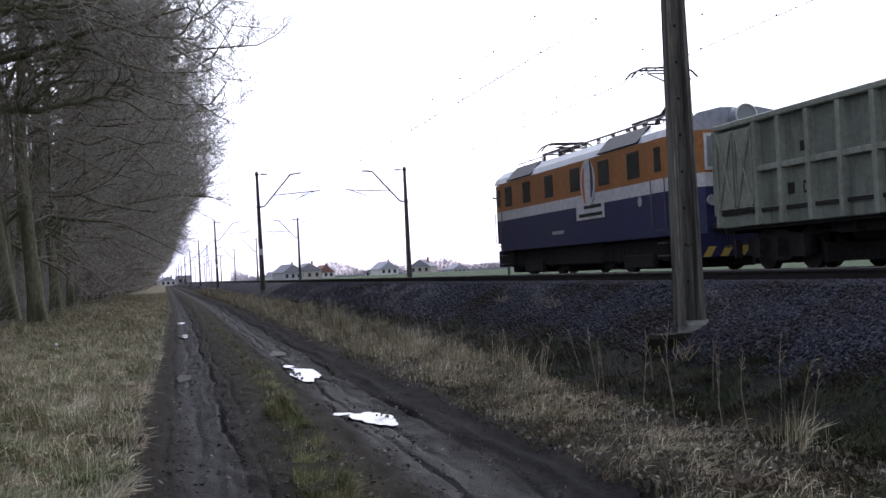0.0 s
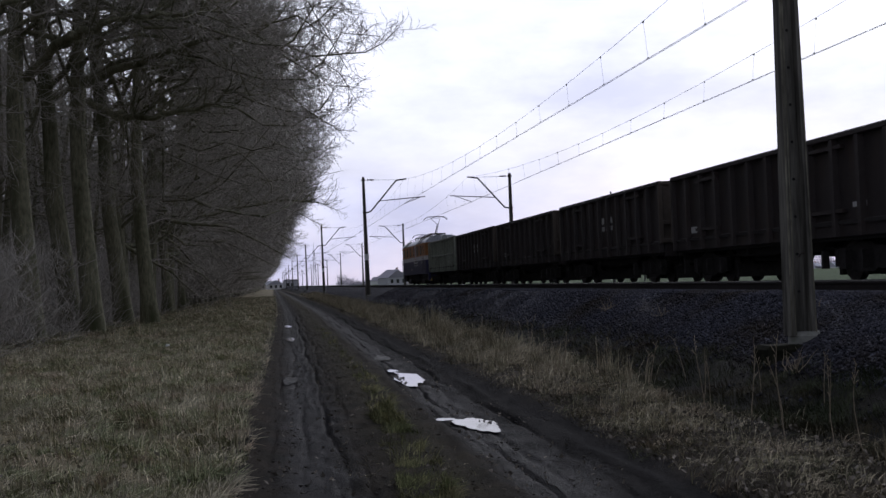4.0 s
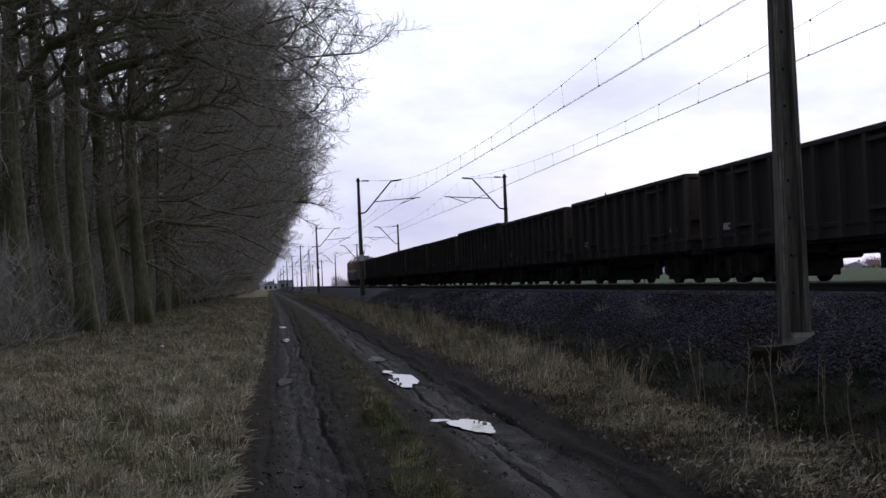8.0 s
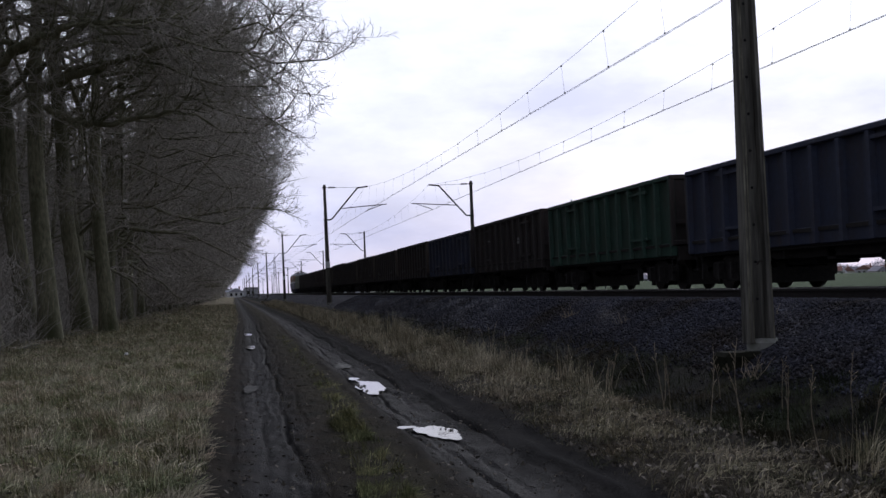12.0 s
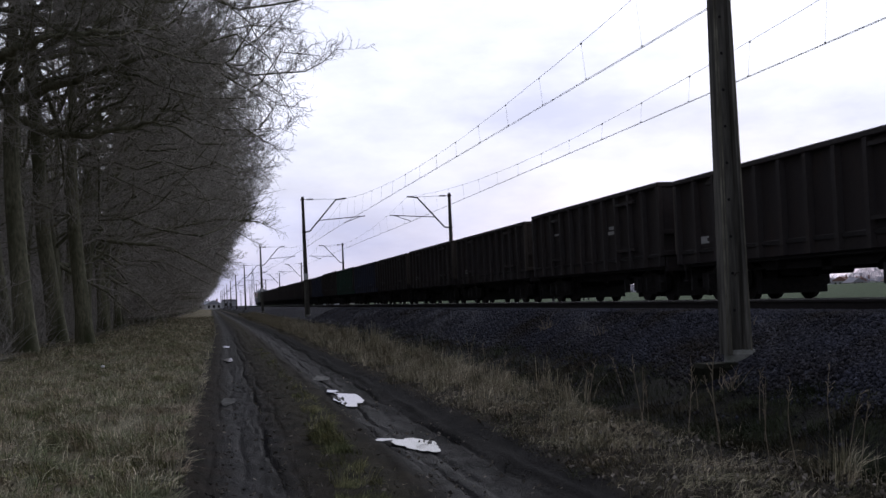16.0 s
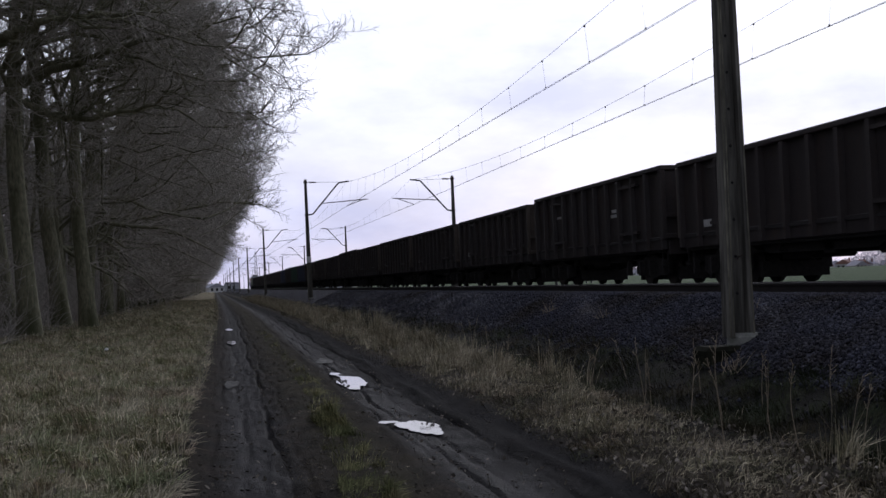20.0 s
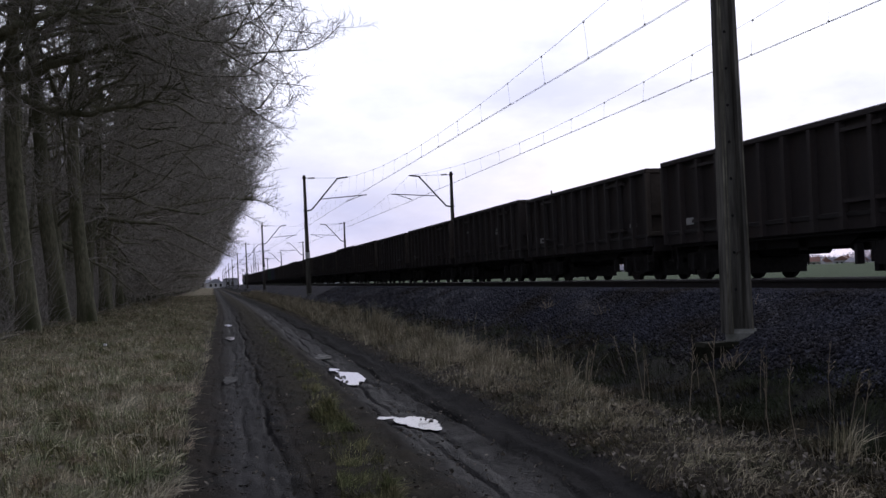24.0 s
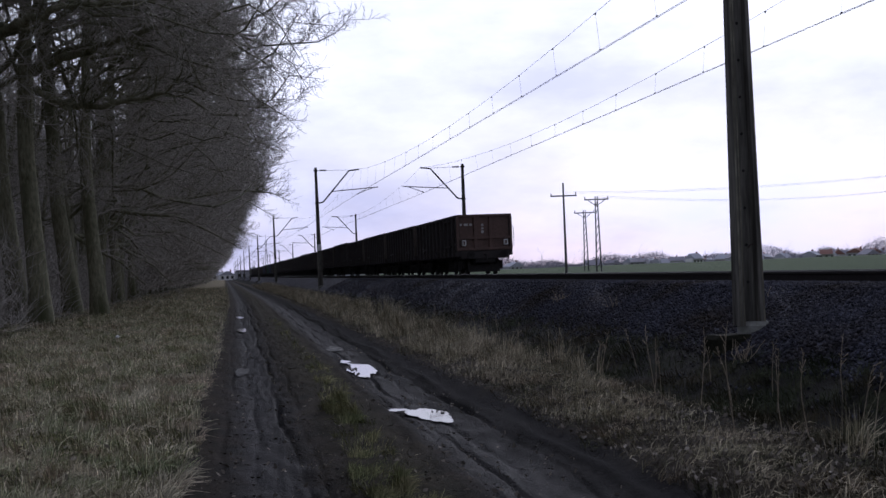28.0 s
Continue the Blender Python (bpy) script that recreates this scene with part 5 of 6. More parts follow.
        return np.stack([-6.7 - np.abs(r.normal(0, 3.0, n)) + 0.5 * np.sin(y * 0.8) + 0.3 * np.sin(y * 2.1), y, np.full(n, 0.1) + r.uniform(0, 1, n) ** 2 * 2.6], -1)
    slivers("undergrowth", 44000, 5, brush, 1.1, 0.010, 1.0, BRUSH, "leafless brown undergrowth below the trees", "shrub")

    def floor_sticks(r, n):
        y = 22 * (90 / 22) ** r.uniform(0, 1, n)
        return np.stack([-6.0 - r.uniform(0, 8, n), y, np.full(n, 0.16)], -1)
    slivers("fallen_sticks", 2500, 6, floor_sticks, 0.9, 0.016, 0.12, TWIG, "fallen sticks on the forest floor", "stick")


build_forest()


# ---- grass, stones, puddles ----
def cells(x, y, size, seed):
    """Smooth uneven values from 0 to 1 over a plan."""
    table = np.random.default_rng(seed).uniform(0, 1, 4096)
    u, v = x / size + 500, y / size + 500
    i, j = np.floor(u).astype(int), np.floor(v).astype(int)
    fu, fv = u - i, v - j
    fu, fv = fu * fu * (3 - 2 * fu), fv * fv * (3 - 2 * fv)

    def at(p, q):
        return table[(p * 73 + q * 151) % 4096]
    return (at(i, j) * (1 - fu) + at(i + 1, j) * fu) * (1 - fv) + (at(i, j + 1) * (1 - fu) + at(i + 1, j + 1) * fu) * fv


def blades(name, px, py, height, width, lean, mat, label, category, seed, base=None):
    """Many narrow bent blades, each a tapered strip of two faces, lodged this way and that."""
    rng = np.random.default_rng(seed)
    n = len(px)
    z = ground_z(px, py) if base is None else base
    swell = 0.65 * cells(px, py, 0.34, seed + 50) + 0.35 * cells(px, py, 1.3, seed + 51)
    h = height * rng.uniform(0.5, 1.25, n) * (0.35 + 1.3 * swell)
    az = math.tau * 1.6 * cells(px, py, 0.5, seed + 52) + rng.normal(0, 0.9, n)
    tilt = np.clip(rng.normal(lean, 0.38, n), 0.03, 1.45)
    dx, dy = np.cos(az), np.sin(az) * 0.75
    fx, fy = -dy, dx
    w = width * rng.uniform(0.6, 1.3, n) * np.interp(py, [12, 40, 120], [1.0, 1.6, 3.5])
    p0 = np.stack([px, py, z - 0.02], -1)
    side = np.stack([fx * w / 2, fy * w / 2, w * 0.25], -1)
    m = p0 + np.stack([dx * np.sin(tilt) * h * 0.40, dy * np.sin(tilt) * h * 0.40, h * 0.55 * np.cos(tilt * 0.6)], -1)
    t = p0 + np.stack([dx * np.sin(tilt) * h * 1.1, dy * np.sin(tilt) * h * 1.1, h * np.cos(tilt) * 0.95 + 0.01], -1)
    v = np.stack([p0 - side, p0 + side, m + side * 0.8, m - side * 0.8, t + side * 0.15, t - side * 0.15], 1).reshape(-1, 3)
    i = np.arange(n)[:, None] * 6
    f = np.concatenate([i + np.array([[0, 1, 2, 3]]), i + np.array([[3, 2, 4, 5]])], 0)
    me = from_arrays(name, v, f, mat)
    return tagged(new(name, me), label, category, kind="stuff")


def scatter(rng, n, x0, x1, y0, y1, power=1.6):
    """Points that thin out with distance."""
    u = rng.uniform(0, 1, n)
    a = 1 - power
    y = (y0 ** a + u * (y1 ** a - y0 ** a)) ** (1 / a)
    return rng.uniform(x0, x1, n), y


def clumped(rng, x, y, scale=0.9, keep=0.5, seed=70):
    k = 0.6 * cells(x, y, 0.28 * scale, seed) + 0.4 * cells(x, y, 0.9 * scale, seed + 1)
    return rng.uniform(0, 1, len(x)) < np.clip(keep + 3.0 * (k - 0.5), 0.04, 1)


def build_grass():
    rng = np.random.default_rng(5)
    x, y = scatter(rng, 270000, -7.4, -0.42, 7.0, 170, 1.4)
    x = x + drift(y) * np.clip(1 + x / 7, 0, 1) + 0.16 * (cells(x, y, 0.5, 90) - 0.5) * (x > -1.2)
    k = clumped(rng, x, y, 0.8, 0.6)
    blades("dry_grass", x[k], y[k], 0.17, 0.0095, 0.78, DRY, "straw-coloured dry grass between track and wood", "grass", 1)
    x, y = scatter(rng, 80000, -7.0, -0.35, 7.0, 60)
    k = clumped(rng, x, y, 2.0, 0.45, 80)
    blades("green_grass", x[k], y[k], 0.13, 0.009, 0.8, GREENISH, "short green grass among dry stalks", "grass", 2)
    x, y = scatter(rng, 66000, 2.74, 4.75, 6.0, 130, 1.2)
    x = x + drift(y) + 0.2 * (cells(x, y, 0.6, 91) - 0.5)
    k = clumped(rng, x, y, 0.9, 0.5, 72) & (rng.uniform(0, 1, len(x)) < 0.45 + 0.3 * (x - drift(y) - 2.7))
    blades("verge_grass", x[k], y[k], 0.12, 0.008, 1.05, VERGE, "matted dry verge grass beside the dirt track", "grass", 3)
    x, y = scatter(rng, 70000, 3.0, 4.9, 10.0, 170, 1.1)
    x = x + drift(y)
    k = clumped(rng, x, y, 1.2, 0.3, 74) & (x - drift(y) < np.interp(y, [10, 16, 22], [4.1, 4.4, 4.9]))
    blades("tall_dry_grass", x[k], y[k], np.interp(y[k], [10, 20, 50], [0.12, 0.24, 0.38]), 0.0075, 0.55, PALE_STRAW, "tall pale dry grass tufts along the ditch", "grass", 13)
    x, y = scatter(rng, 15000, 2.85, 4.5, 6.5, 24, 1.5)
    k = clumped(rng, x, y, 1.3, 0.02, 84)
    blades("lodged_straw", x[k] + drift(y[k]), y[k], 0.15, 0.006, 1.1, PALE_STRAW, "pale lodged straw over the matted verge", "grass", 15)
    x, y = scatter(rng, 40000, -1, 1, 6.5, 40)
    wide = np.interp(y, [6, 16, 22, 40], [0.17, 0.14, 0.10, 0.16])
    x = np.interp(y, [6, 8, 15.5, 40], [0.90, 0.95, 1.15, 1.15]) + x * wide + 0.14 * (cells(x, y, 0.45, 92) - 0.5) + drift(y)
    k = clumped(rng, x, y, 0.9, 0.16, 76) & (rng.uniform(0, 1, len(x)) < np.interp(y, [14, 17.5, 40], [1, 0.2, 0.14]))
    blades("track_grass", x[k], y[k], 0.11, 0.007, 0.7, GREENISH, "low grass strip between the wheel ruts", "grass", 4)
    x, y = scatter(rng, 9000, 0.45, 1.65, 6.5, 45)
    x = x + drift(y)
    k = clumped(rng, x, y, 1.2, 0.3, 78)
    blades("trodden_grass", x[k], y[k], 0.05, 0.007, 1.25, VERGE, "trodden dry stems on the track's crown", "grass", 5)
    x, y = scatter(rng, 42000, 4.5, 6.5, 7.0, 60)
    k = clumped(rng, x, y, 1.1, 0.42)
    blades("bank_grass", x[k], y[k], 0.15, 0.009, 0.8, BANK, "sparse dark grass on the railway bank", "grass", 6)
    for tx, ty, n, h in ((4.3, 7.6, 60, 0.3), (4.55, 8.1, 60, 0.28), (4.86, 17.0, 90, 0.45), (4.7, 19.5, 120, 0.42), (4.55, 25.0, 220, 0.5), (4.1, 28.5, 260, 0.55), (4.6, 15.2, 160, 0.4), (4.6, 34.0, 300, 0.6), (4.9, 42.0, 320, 0.6), (-3.0, 8.6, 200, 0.3), (-2.5, 9.4, 160, 0.26), (-2.2, 8.1, 180, 0.28), (-3.6, 11.0, 160, 0.28)):
        r = np.abs(rng.normal(0, 0.16, n))
        u = rng.uniform(0, math.tau, n)
        blades("grass_tuft", tx + r * np.cos(u), ty + r * np.sin(u), h, 0.007, 0.35, PALE_STRAW, "pale tall dry grass tuft at the verge", "grass", int(1000 + tx * 100 + ty))
    # dead leaves on the verge and the lawn
    n = 2000
    x, y = scatter(rng, n, 2.75, 4.4, 6.5, 30)
    x2, y2 = scatter(rng, 1500, -6.5, -0.4, 7, 30)
    x3, y3 = scatter(rng, 500, -0.4, 2.7, 6.5, 26)
    x, y = np.concatenate([x + drift(y), x2, x3]), np.concatenate([y, y2, y3])
    n = len(x)
    z = ground_z(x, y) + rng.uniform(0.01, 0.07, n) * np.where((x - drift(y) > -0.4) & (x - drift(y) < 2.7), 0.15, 1)
    q = np.linalg.qr(rng.normal(0, 1, (n, 3, 3)) * np.array([1, 1, 0.5]))[0]
    base = np.array([[-1, 0, 0], [-0.2, -0.6, 0.1], [1, 0, 0.15], [-0.2, 0.6, 0.1]]) * 0.028
    sz = rng.uniform(0.5, 1.2, n)[:, None, None]
    v = np.einsum("nij,kj->nki", q, base) * sz + np.stack([x, y, z], -1)[:, None]
    i = np.arange(n)[:, None] * 4
    f = np.concatenate([i + np.array([[0, 1, 2]]), i + np.array([[0, 2, 3]])], 0)
    tagged(new("fallen_leaves", from_arrays("fallen_leaves", v.reshape(-1, 3), f, LEAF)), "curled brown fallen leaves on the verge", "leaves", kind="stuff")
    # clods on the track
    n = 2600
    x, y = scatter(rng, n, -0.35, 2.8, 6.5, 40)
    r = (0.004 + 0.02 * rng.uniform(0, 1, n) ** 4)[:, None, None] * rng.uniform(0.6, 1.3, (n, 6, 1))
    o = np.array([[1, 0, 0], [-1, 0, 0], [0, 1, 0], [0, -1, 0], [0, 0, 0.45], [0, 0, -0.5]], float)
    x = x + drift(y)
    v = o[None] * r + np.stack([x, y, ground_z(x, y) + 0.004], -1)[:, None]
    tri = np.array([[0, 2, 4], [2, 1, 4], [1, 3, 4], [3, 0, 4], [2, 0, 5], [1, 2, 5], [3, 1, 5], [0, 3, 5]])
    f = (tri[None] + (np.arange(n) * 6)[:, None, None]).reshape(-1, 3)
    tagged(new("mud_clods", from_arrays("mud_clods", v.reshape(-1, 3), f, MUD)), "small dark mud clods on the dirt track", "soil", kind="stuff")


BANK = surface("dark_bank_grass", (0.02, 0.027, 0.014), (0.052, 0.06, 0.033), 2.5, 0.95, spec=0.1, island=0.35, stain=(0.06, 0.045, 0.03), stain_scale=0.8, bumps=0)
build_grass()


def build_weeds():
    rng = np.random.default_rng(31)
    spots = ((4.71, 14.7, 0.62), (4.66, 14.5, 0.5), (4.42, 11.97, 0.68), (4.57, 11.05, 0.8), (4.14, 9.31, 0.98), (4.55, 9.29, 0.62), (5.3, 11.0, 0.6), (4.86, 17.2, 0.55), (5.2, 14.6, 0.6),
             (4.75, 12.6, 0.55), (4.95, 10.2, 0.7), (4.35, 8.4, 0.75), (4.9, 21.0, 0.6), (4.6, 8.0, 0.6), (5.1, 9.0, 0.55), (4.7, 10.6, 0.65))
    spots += tuple((rng.uniform(4.3, 5.6), 9 * (40 / 9) ** rng.uniform(), rng.uniform(0.35, 0.8)) for _ in range(12))
    for x, y, h in spots:
        z = float(ground_z(x, y))
        w = Wood()
        p, d = limb_path(rng, (0, 0, -0.02), (rng.normal(0, 0.14), rng.normal(0, 0.1), 1), h, 6, 0.06, 0.0)
        w.tube(p, np.linspace(0.005, 0.002, 7), 4)
        for k in range(6):
            j = rng.integers(3, 6)
            q, _ = limb_path(rng, p[j] + (p[j + 1] - p[j]) * rng.uniform(), side_way(rng, d, rng.uniform(0.4, 0.8)), rng.uniform(0.03, 0.09), 2, 0.1, 0.03)
            w.tube(q, (0.003, 0.003, 0.005), 3)
        me = w.mesh("dry_weed", WEED)
        th = tagged(new("dry_weed", me), "tall leafless dry weed stalk on the verge", "weed", "dry weed stalks")
        th.location = (x, y, z)


build_weeds()


def dead_bush(x, y, z, n, h, seed):
    rng = np.random.default_rng(seed)
    w = Wood()
    for k in range(n):
        p, _ = limb_path(rng, (rng.normal(0, 0.05), rng.normal(0, 0.05), -0.05), (rng.normal(0, 0.7), rng.normal(0, 0.5), 1), h * rng.uniform(0.5, 1.1), 4, 0.25, 0)
        w.tube(p, np.linspace(0.008, 0.002, 5), 3)
    ob = tagged(new("dead_bush", w.mesh("dead_bush", WEED)), "small dark dead bush on the ballast slope", "bush", "dead bushes")
    ob.location = (x, y, z)


dead_bush(7.0, 24.2, 0.74, 26, 0.32, 1)
dead_bush(6.9, 20.5, 0.68, 14, 0.3, 2)
dead_bush(7.3, 15.5, 0.85, 12, 0.4, 3)
dead_bush(5.9, 13.0, 0.28, 16, 0.4, 4)


def build_stones():
    rng = np.random.default_rng(9)
    n = 90000
    x, y = scatter(rng, n, 5.1, 8.5, 9.0, 75, 1.4)
    keep = rng.uniform(0, 1, n) < np.clip((x - 5.75) / 1.0, 0.015, 1)
    x, y = x[keep], y[keep]
    n = len(x)
    top = RAIL - 0.165
    z = np.maximum(np.interp(x, [5.8, 6.5, 7.1, 7.7, 8.1, 8.6], [0.12, 0.53, 0.79, top - 0.03, top, top]), ground_z(x, y))
    o = np.array([[1, 0, 0], [-1, 0, 0], [0, 1, 0], [0, -1, 0], [0, 0, 1], [0, 0, -1]], float)
    r = (0.012 + 0.024 * rng.uniform(0, 1, n) ** 1.6)[:, None, None] * rng.uniform(0.55, 1.25, (n, 6, 1))
    v = o[None] * r
    q = rng.normal(0, 1, (n, 3, 3))
    q = np.linalg.qr(q)[0]
    v = np.einsum("nij,nkj->nki", q, v) + np.stack([x, y, z + 0.008], -1)[:, None]
    tri = np.array([[0, 2, 4], [2, 1, 4], [1, 3, 4], [3, 0, 4], [2, 0, 5], [1, 2, 5], [3, 1, 5], [0, 3, 5]])
    f = (tri[None] + (np.arange(n) * 6)[:, None, None]).reshape(-1, 3)
    ob = new("ballast_stones", from_arrays("ballast_stones", v.reshape(-1, 3), f, STONE))
    tagged(ob, "dark grey crushed ballast stones on the track shoulder", "ballast", kind="stuff")


build_stones()


def water_material():
    m, n, l, b = node_mat("puddle_water", 0.03, 0.0, 0.9)
    b.inputs["Base Color"].default_value = (0.03, 0.028, 0.025, 1)
    b.inputs["IOR"].default_value = 1.33
    co = n.new("ShaderNodeTexCoord").outputs["Object"]
    bump(n, l, b, noise_node(n, l, 6, 3, 0.5, co), 0.02, 0.004)
    return m


WATER = water_material()


def puddle(x, y, rx, ry, seed, lift=0.0, mat=None, label="still puddle mirroring the pale sky"):
    rng = np.random.default_rng(seed)
    ph = rng.uniform(0, math.tau, 6)
    bm = fresh()
    ring = []
    for k in range(120):
        u = k / 120 * math.tau
        r = 1 + 0.13 * math.sin(2 * u + ph[0]) + 0.10 * math.sin(3 * u + ph[1]) + 0.08 * math.sin(5 * u + ph[2]) + 0.045 * math.sin(9 * u + ph[3]) + 0.03 * math.sin(14 * u + ph[4]) + 0.02 * math.sin(23 * u + ph[5])
        ring.append(bm.verts.new((x + rx * r * math.cos(u), y + ry * r * math.sin(u), 0)))
    bm.faces.new(ring)
    z = float(ground_z(x, y)) + 0.035 + lift
    for v in bm.verts:
        v.co.z = z
    ob = part("puddle", bm, mat or WATER)
    tagged(ob, label, "puddle", "puddles in the wheel ruts", "structure")


def silt_material():
    m, n, l, b = node_mat("wet_silt", 0.7, 0.0, 0.12)
    co = n.new("ShaderNodeTexCoord").outputs["Object"]
    b.inputs["Base Color"].default_value = (0.017, 0.0165, 0.017, 1)
    k = noise_node(n, l, 9, 6, 0.65, co)
    l.new(ramp(n, l, k, [(0.35, (0.45, 0.45, 0.45)), (0.65, (1, 1, 1))]), b.inputs["Roughness"])
    bump(n, l, b, k, 0.5, 0.02)
    return m


SILT = silt_material()
puddle(2.14, 12.58, 0.20, 0.62, 1)
puddle(1.83, 12.88, 0.10, 0.13, 2)
puddle(2.12, 18.9, 0.21, 1.35, 3)
puddle(2.02, 20.3, 0.10, 0.25, 14)
puddle(0.52, 34.2, 0.14, 1.0, 5)
puddle(0.60, 45.0, 0.13, 0.95, 6)
film = "thin film of water on wet mud in the rut"
puddle(2.2, 24.2, 0.18, 0.7, 4, 0.0, SILT, film)
puddle(0.27, 19.5, 0.12, 0.7, 10, 0.0, SILT, film)


def build_islets():
    """Mud crumbs and stems that stand out of the puddles."""
    rng = np.random.default_rng(44)
    spots = [(2.0 + rng.normal(0, 0.05), 18.6 + rng.normal(0, 0.55), rng.uniform(0.012, 0.035)) for _ in range(16)]
    spots += [(2.27 + rng.normal(0, 0.03), 12.75 + rng.normal(0, 0.12), rng.uniform(0.008, 0.02)) for _ in range(5)]
    spots += [(0.5 + rng.normal(0, 0.08), 33.9 + rng.normal(0, 0.5), 0.03) for _ in range(4)]
    v, f = [], []
    for x, y, r in spots:
        n = len(v) * 7
        z = float(ground_z(x, y)) + 0.035
        v.append([(x + r * (1 + 0.4 * math.sin(3 * u + x * 90)) * math.cos(u), y + 3.0 * r * math.sin(u), z - 0.01) for u in np.arange(6) * math.tau / 6] + [(x, y, z + r * 0.5)])
        f += [(n + k, n + (k + 1) % 6, n + 6) for k in range(6)]
    tagged(new("mud_islets", from_arrays("mud_islets", np.array(v).reshape(-1, 3), f, MUD)), "small wet mud crumbs standing out of the puddles", "soil", kind="stuff")


build_islets()


# ---- distance: poles, village, halt ----
WOOD_POLE = surface("old_pole_wood", (0.06, 0.06, 0.058), (0.12, 0.12, 0.115), 6, 0.9, stretch=(1, 1, 0.2))
HOUSE_WALLS = [surface("far_render_white", (0.66, 0.66, 0.66), (0.8, 0.8, 0.78), 1.5, 0.9), surface("far_render_grey", (0.4, 0.4, 0.42), (0.52, 0.52, 0.55), 1.5, 0.9),
               surface("far_render_tan", (0.45, 0.41, 0.38), (0.58, 0.54, 0.5), 1.5, 0.9)]
# dark and grey roofs are painted paler and bluer for distance haze
HOUSE_ROOFS = [surface("far_roof_dark_hazed", (0.24, 0.23, 0.26), (0.34, 0.33, 0.37), 2, 0.9), surface("far_roof_red", (0.20, 0.11, 0.09), (0.28, 0.16, 0.13), 2, 0.9),
               surface("far_roof_grey_hazed", (0.36, 0.37, 0.42), (0.46, 0.47, 0.52), 2, 0.9)]
# distance haze is mixed into this bark colour as a pale lilac
HAZED_WOOD = surface("hazed_far_bark", (0.24, 0.225, 0.27), (0.34, 0.32, 0.38), 1.0, 0.95, spec=0.05, bumps=0)


def utility_pole(x, y, h, kind, turn):
    th = tagged(new("utility_pole"), "tall thin field power pole with cross-arm and insulators", "utility pole", "power poles in the field")
    th.matrix_basis = pose(x, y, float(ground_z(x, y)) - 0.1, 0, 0, turn)
    if kind == "single":
        bm = fresh()
        rod(bm, (0, 0, 0), (0, 0, h), 0.17, 0.1, 8)
        part("pole", bm, WOOD_POLE, th)
        arm = h - 1.6
    else:
        for s in (-1, 1):
            bm = fresh()
            rod(bm, (s * 0.32, 0, 0), (s * 0.14, 0, h), 0.11, 0.08, 6)
            part("leg", bm, WOOD_POLE, th)
        for k in range(9):
            z = 0.5 + k * (h - 1) / 9
            w = 0.32 - 0.18 * z / h
            bm = fresh()
            rod(bm, (-w, 0, z), (w, 0, z + (h - 1) / 9), 0.045, 0.045, 5)
            part("brace", bm, WOOD_POLE, th)
        arm = h - 0.4
    bm = fresh()
    box(bm, -1.6, 1.6, -0.07, 0.07, arm - 0.08, arm + 0.08)
    part("cross_arm", bm, WOOD_POLE, th)
    for s in (-1, 1):
        bm = fresh()
        rod(bm, (s * 1.2, 0, arm), (0, 0, arm - 0.9), 0.05, 0.05, 5)
        if kind != "single":
            part("arm_brace", bm, WOOD_POLE, th)
        else:
            bm.free()
        bm = fresh()
        rod(bm, (s * 1.5, 0, arm), (s * 1.5, 0, arm + 0.4), 0.07, 0.05, 6)
        part("insulator", bm, INSULATOR, th)
    return Vector((x, y, float(ground_z(x, y)) + arm + 0.3))


tops = [utility_pole(41.3, 140, 11.2, "single", -12), utility_pole(56.4, 180, 9.6, "twin", -10), utility_pole(48.7, 150, 10.0, "twin", -10)]
for p, q, sag in ((tops[2], Vector((150, 190, 17.0)), 3.0), (tops[0], Vector((160, 150, 22.0)), 3.5)):
    for d in (-1.4, 1.4):
        w = Wood()
        pts = []
        for k in range(17):
            u = k / 16
            v = p.lerp(q, u)
            pts.append((v.x + d * 0.2, v.y + d, v.z - 4 * sag * u * (1 - u)))
        w.tube(pts, [0.011] * 17, 4)
        tagged(new("power_line", w.mesh("power_line", WIRE)), "thin dark power line sagging over the field", "power line", "power lines over the field")


def house(x, y, w, d, h, roof, turn, mw, mr):
    th = tagged(new("village_house"), "small distant gabled village house at the field's far edge", "house", "houses of the village")
    th.matrix_basis = pose(x, y, float(ground_z(x, y, False)) - 0.2, 0, 0, turn)
    bm = fresh()
    box(bm, -w / 2, w / 2, -d / 2, d / 2, 0, h)
    part("wall", bm, mw, th)
    bm = fresh()
    prism(bm, [(-w / 2 - 0.4, h - 0.15), (w / 2 + 0.4, h - 0.15), (0, h + roof)], -d / 2 - 0.4, d / 2 + 0.4)
    if (x * 7 + y) % 2 > 1:
        bmesh.ops.rotate(bm, verts=bm.verts, cent=(0, 0, 0), matrix=Matrix.Rotation(math.pi / 2, 3, "Z"))
    rf = part("roof", bm, mr, th)
    bm = fresh()
    box(bm, w * 0.2, w * 0.2 + 0.6, -0.3, 0.3, h + roof * 0.3, h + roof + 0.7)
    part("chimney", bm, HOUSE_ROOFS[1], rf)
    for k in range(3):
        bm = fresh()
        xx = -w * 0.3 + k * w * 0.3
        box(bm, xx - 0.55, xx + 0.55, -d / 2 - 0.04, -d / 2 + 0.05, h * 0.3, h * 0.3 + 1.4)
        part("window", bm, GLASS, th)


def far_tree(rng, meshes, x, y, size):
    th = tagged(new("distant_tree"), "bare hazy tree among the village houses", "tree", "trees round the village")
    th.matrix_basis = Matrix.Translation((x, y, float(ground_z(x, y, False)) - 0.3)) @ Matrix.Rotation(rng.uniform(0, 6.3), 4, "Z")
    th.scale = (size, size, size)
    shared("trunk", meshes[0], th)
    shared("crown", meshes[1], th)


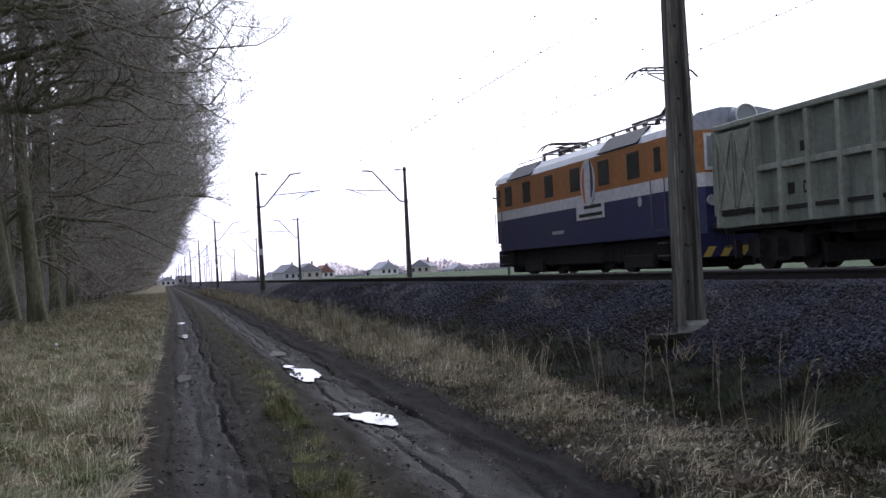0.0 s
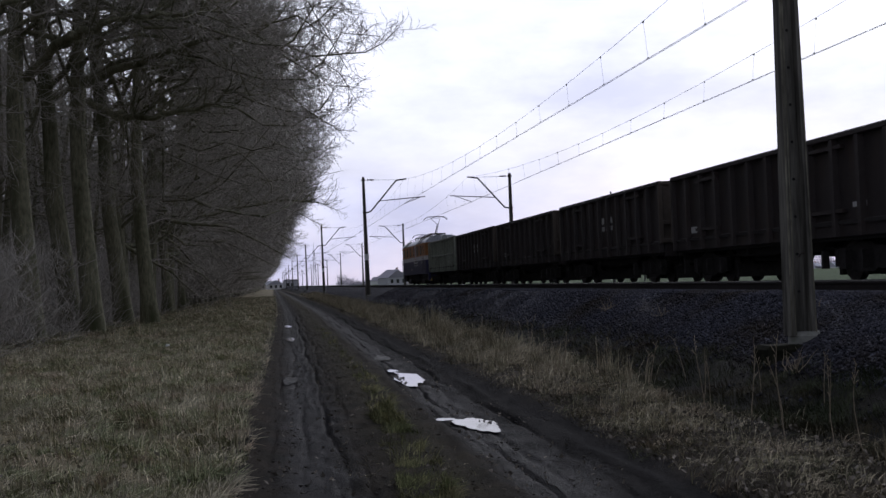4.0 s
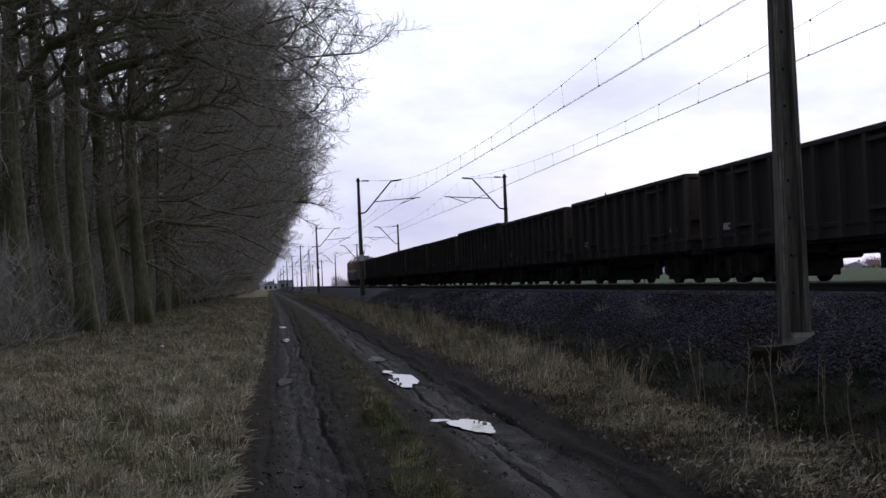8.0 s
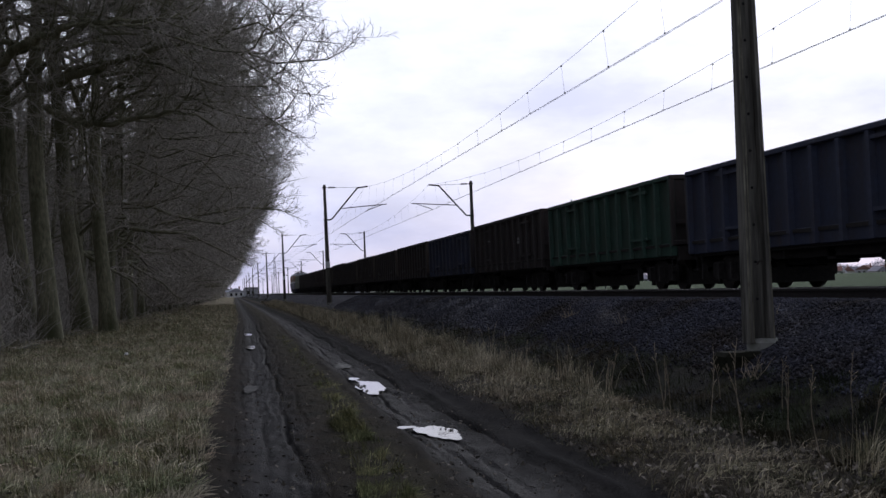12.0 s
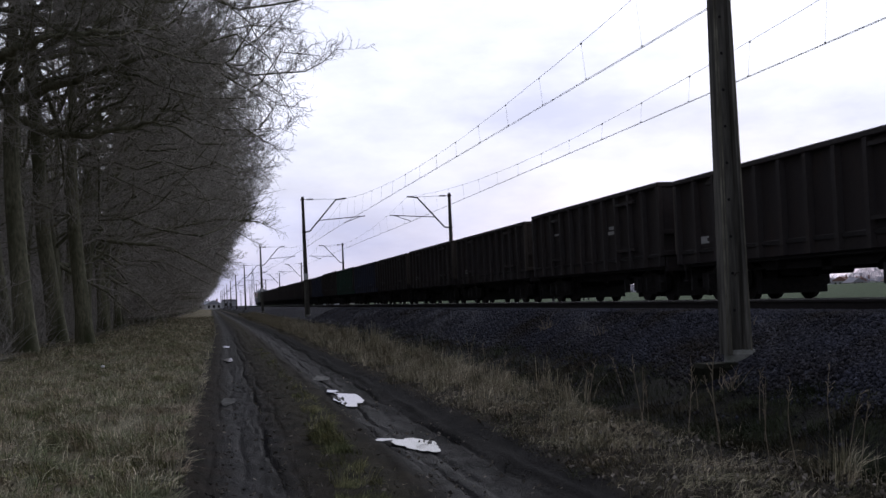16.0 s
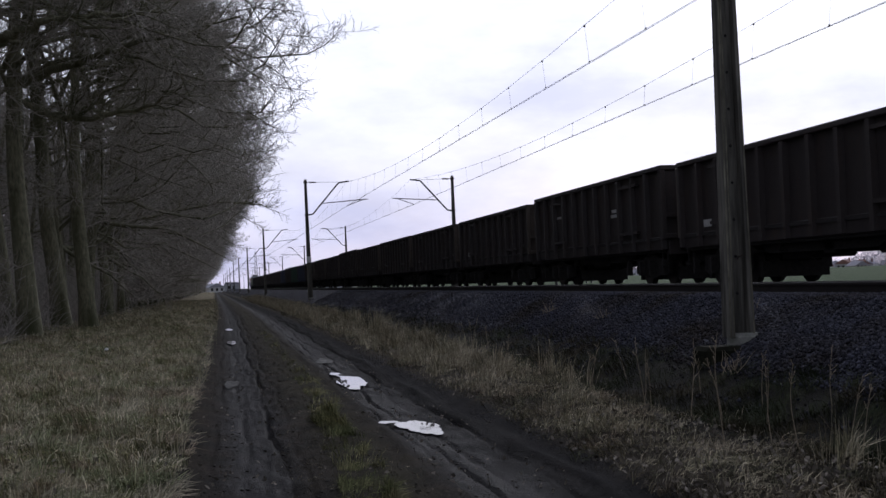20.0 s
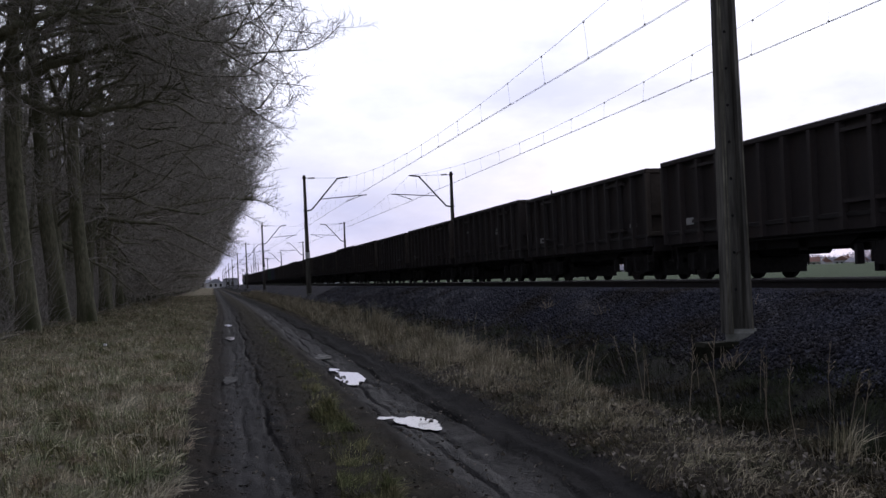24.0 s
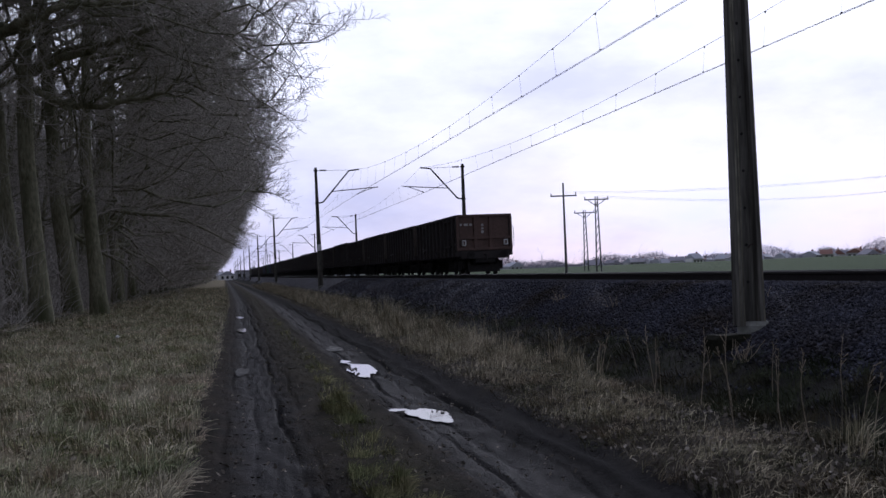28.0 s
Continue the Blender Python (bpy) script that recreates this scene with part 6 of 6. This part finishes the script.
def build_village():
    rng = np.random.default_rng(77)
    for a in np.concatenate([np.arange(5.0, 16.0, 2.3), np.arange(17.5, 21.0, 0.6), np.arange(21.3, 27.0, 0.26), np.arange(27.3, 37, 0.36)]):
        a = a + rng.normal(0, 0.35)
        r = rng.uniform(540, 700)
        x, y = r * math.sin(radians(a)), r * math.cos(radians(a))
        w, d = rng.uniform(5, 9), rng.uniform(5, 7)
        house(x, y, w, d, rng.uniform(1.9, 3.2), rng.uniform(1.6, 2.6), rng.uniform(-70, 70), HOUSE_WALLS[rng.choice([0, 0, 1, 1, 2])], HOUSE_ROOFS[rng.choice([0, 0, 0, 0, 1, 2, 2, 2, 2, 2, 2, 2])])
    meshes = []
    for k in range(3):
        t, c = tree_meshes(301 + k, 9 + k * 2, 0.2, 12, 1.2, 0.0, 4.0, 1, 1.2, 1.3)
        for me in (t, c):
            me.materials[0] = HAZED_WOOD
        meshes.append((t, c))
    for k in range(150):
        a = rng.uniform(4.0, 36.5)
        r = rng.uniform(540, 760)
        far_tree(rng, meshes[k % 3], r * math.sin(radians(a)), r * math.cos(radians(a)), 0.3 + 0.6 * rng.uniform() ** 2)

    def scrub(r, n):
        a = np.radians(r.uniform(3.2, 38, n))
        d = r.uniform(640, 980, n)
        return np.stack([d * np.sin(a), d * np.cos(a), r.uniform(0, 1, n) ** 1.4 * (5.0 + 2.2 * np.sin(a * 60) + 1.6 * np.sin(a * 143) + 2.0 * (a > 0.49) + 2.0 * (a < 0.2)) - 1.6], -1)
    slivers("far_scrub", 42000, 12, scrub, 2.4, 0.10, 0.8, HAZED_WOOD, "hazy band of distant bare woods behind the village", "woodland")


build_village()


def build_halt():
    rng = np.random.default_rng(21)
    th = tagged(new("lineside_building"), "small grey lineside building where the dirt track meets the railway", "building")
    th.matrix_basis = pose(8.8, 520, 0.3)
    bm = fresh()
    box(bm, -3.0, 3.0, -3, 3, 0, 3.2)
    part("wall", bm, HOUSE_WALLS[1], th)
    bm = fresh()
    prism(bm, [(-3.3, 3.15), (3.3, 3.15), (2.6, 3.9), (-2.6, 3.9)], -3.3, 3.3)
    part("roof", bm, HOUSE_ROOFS[0], th)
    for x in (-1.6, 0.3):
        bm = fresh()
        box(bm, x, x + 1.0, -3.05, -2.95, 1.0, 2.3)
        part("window", bm, GLASS, th)
    for x, y, w, h, m, r in ((44.0, 430, 8.0, 3.0, 1, 0), (52.0, 440, 9.5, 3.2, 2, 0), (84.0, 455, 8.0, 2.6, 0, 2), (101.0, 462, 9.0, 2.8, 2, 0), (62.0, 470, 7.0, 2.4, 0, 1)):
        house(x, y, w, 8, h, 2.8, rng.uniform(-40, 40), HOUSE_WALLS[m], HOUSE_ROOFS[r])
    for x, y, w, m in ((2.6, 600, 8.0, 0), (-1.5, 700, 9.0, 2)):
        house(x, y, w, 8, 2.8, 2.0, 5, HOUSE_WALLS[m], HOUSE_ROOFS[2])


build_halt()


def lattice_pylon(x, y, h):
    """A slim four-legged lattice mast."""
    th = tagged(new("lattice_mast"), "slim pale steel lattice mast far along the railway", "lattice mast")
    th.matrix_basis = pose(x, y, float(ground_z(x, y)) - 0.1)
    for sx in (-1, 1):
        for sy in (-1, 1):
            bm = fresh()
            rod(bm, (sx * 0.8, sy * 0.8, 0), (sx * 0.22, sy * 0.22, h), 0.09, 0.06, 5)
            part("leg", bm, GALV, th)
    for k in range(10):
        z0, z1 = h * k / 10, h * (k + 1) / 10
        w0, w1 = 0.8 - 0.58 * k / 10, 0.8 - 0.58 * (k + 1) / 10
        bm = fresh()
        for sy in (-1, 1):
            rod(bm, (-w0, sy * w0, z0), (w1, sy * w1, z1), 0.04, 0.04, 4)
            rod(bm, (w0, sy * w0, z0), (-w1, sy * w1, z1), 0.04, 0.04, 4)
        part("brace", bm, GALV, th)
    bm = fresh()
    rod(bm, (0, 0, h), (0, 0, h + 2.5), 0.06, 0.03, 6)
    part("spike", bm, GALV, th)


lattice_pylon(18.6, 500, 16.0)


def litter(x, y):
    """A crumpled scrap of pale paper."""
    rng = np.random.default_rng(8)
    bm = fresh()
    bmesh.ops.create_icosphere(bm, subdivisions=2, radius=0.06)
    for v in bm.verts:
        v.co = v.co * float(rng.uniform(0.7, 1.25))
        v.co.z *= 0.55
    ob = part("paper_scrap", bm, WHITE_PLATE)
    tagged(ob, "crumpled pale paper scrap lying in the dry grass", "litter")
    ob.location = (x, y, float(ground_z(x, y)) + 0.07)


litter(-2.53, 29.96)


# ---- motion of the train ----
def front(t):
    """Where the front of the first wagon's body stands: the train slowly gains speed."""
    return 24.4 + 16.42 * t + 0.0316 * t * t + float(np.interp(t, (0, 2, 8, 14, 25, 26, 27, 28), (0.15, 0.3, 0.5, 1.1, 1.1, 0.95, 0.6, 0.2)))


def spin(thing):
    """The wheelsets roll along with their vehicle."""
    for ws in thing.children:
        if ws.type == "EMPTY" and ws.name.startswith("wheelset"):
            y, r = ws.location.y, ws.location.z
            walk(ws, [(k / FPS, pose(0, y, r, -math.degrees((front(k / FPS) - front(0)) / r) % 360.0, 0, 0)) for k in range(0, 28 * FPS + 1)])


def motions():
    times = [float(k) for k in range(29)]
    walk(LOCO, [(t, pose(FAR, front(t) + 9.8, FAR_RAIL)) for t in times])
    spin(LOCO)
    for i, w in enumerate(WAGONS):
        walk(w, [(t, pose(FAR, front(t) - 6.4 - PITCH * i, FAR_RAIL)) for t in times])
        if i in (0, 1, 30, 31):
            spin(w)


motions()
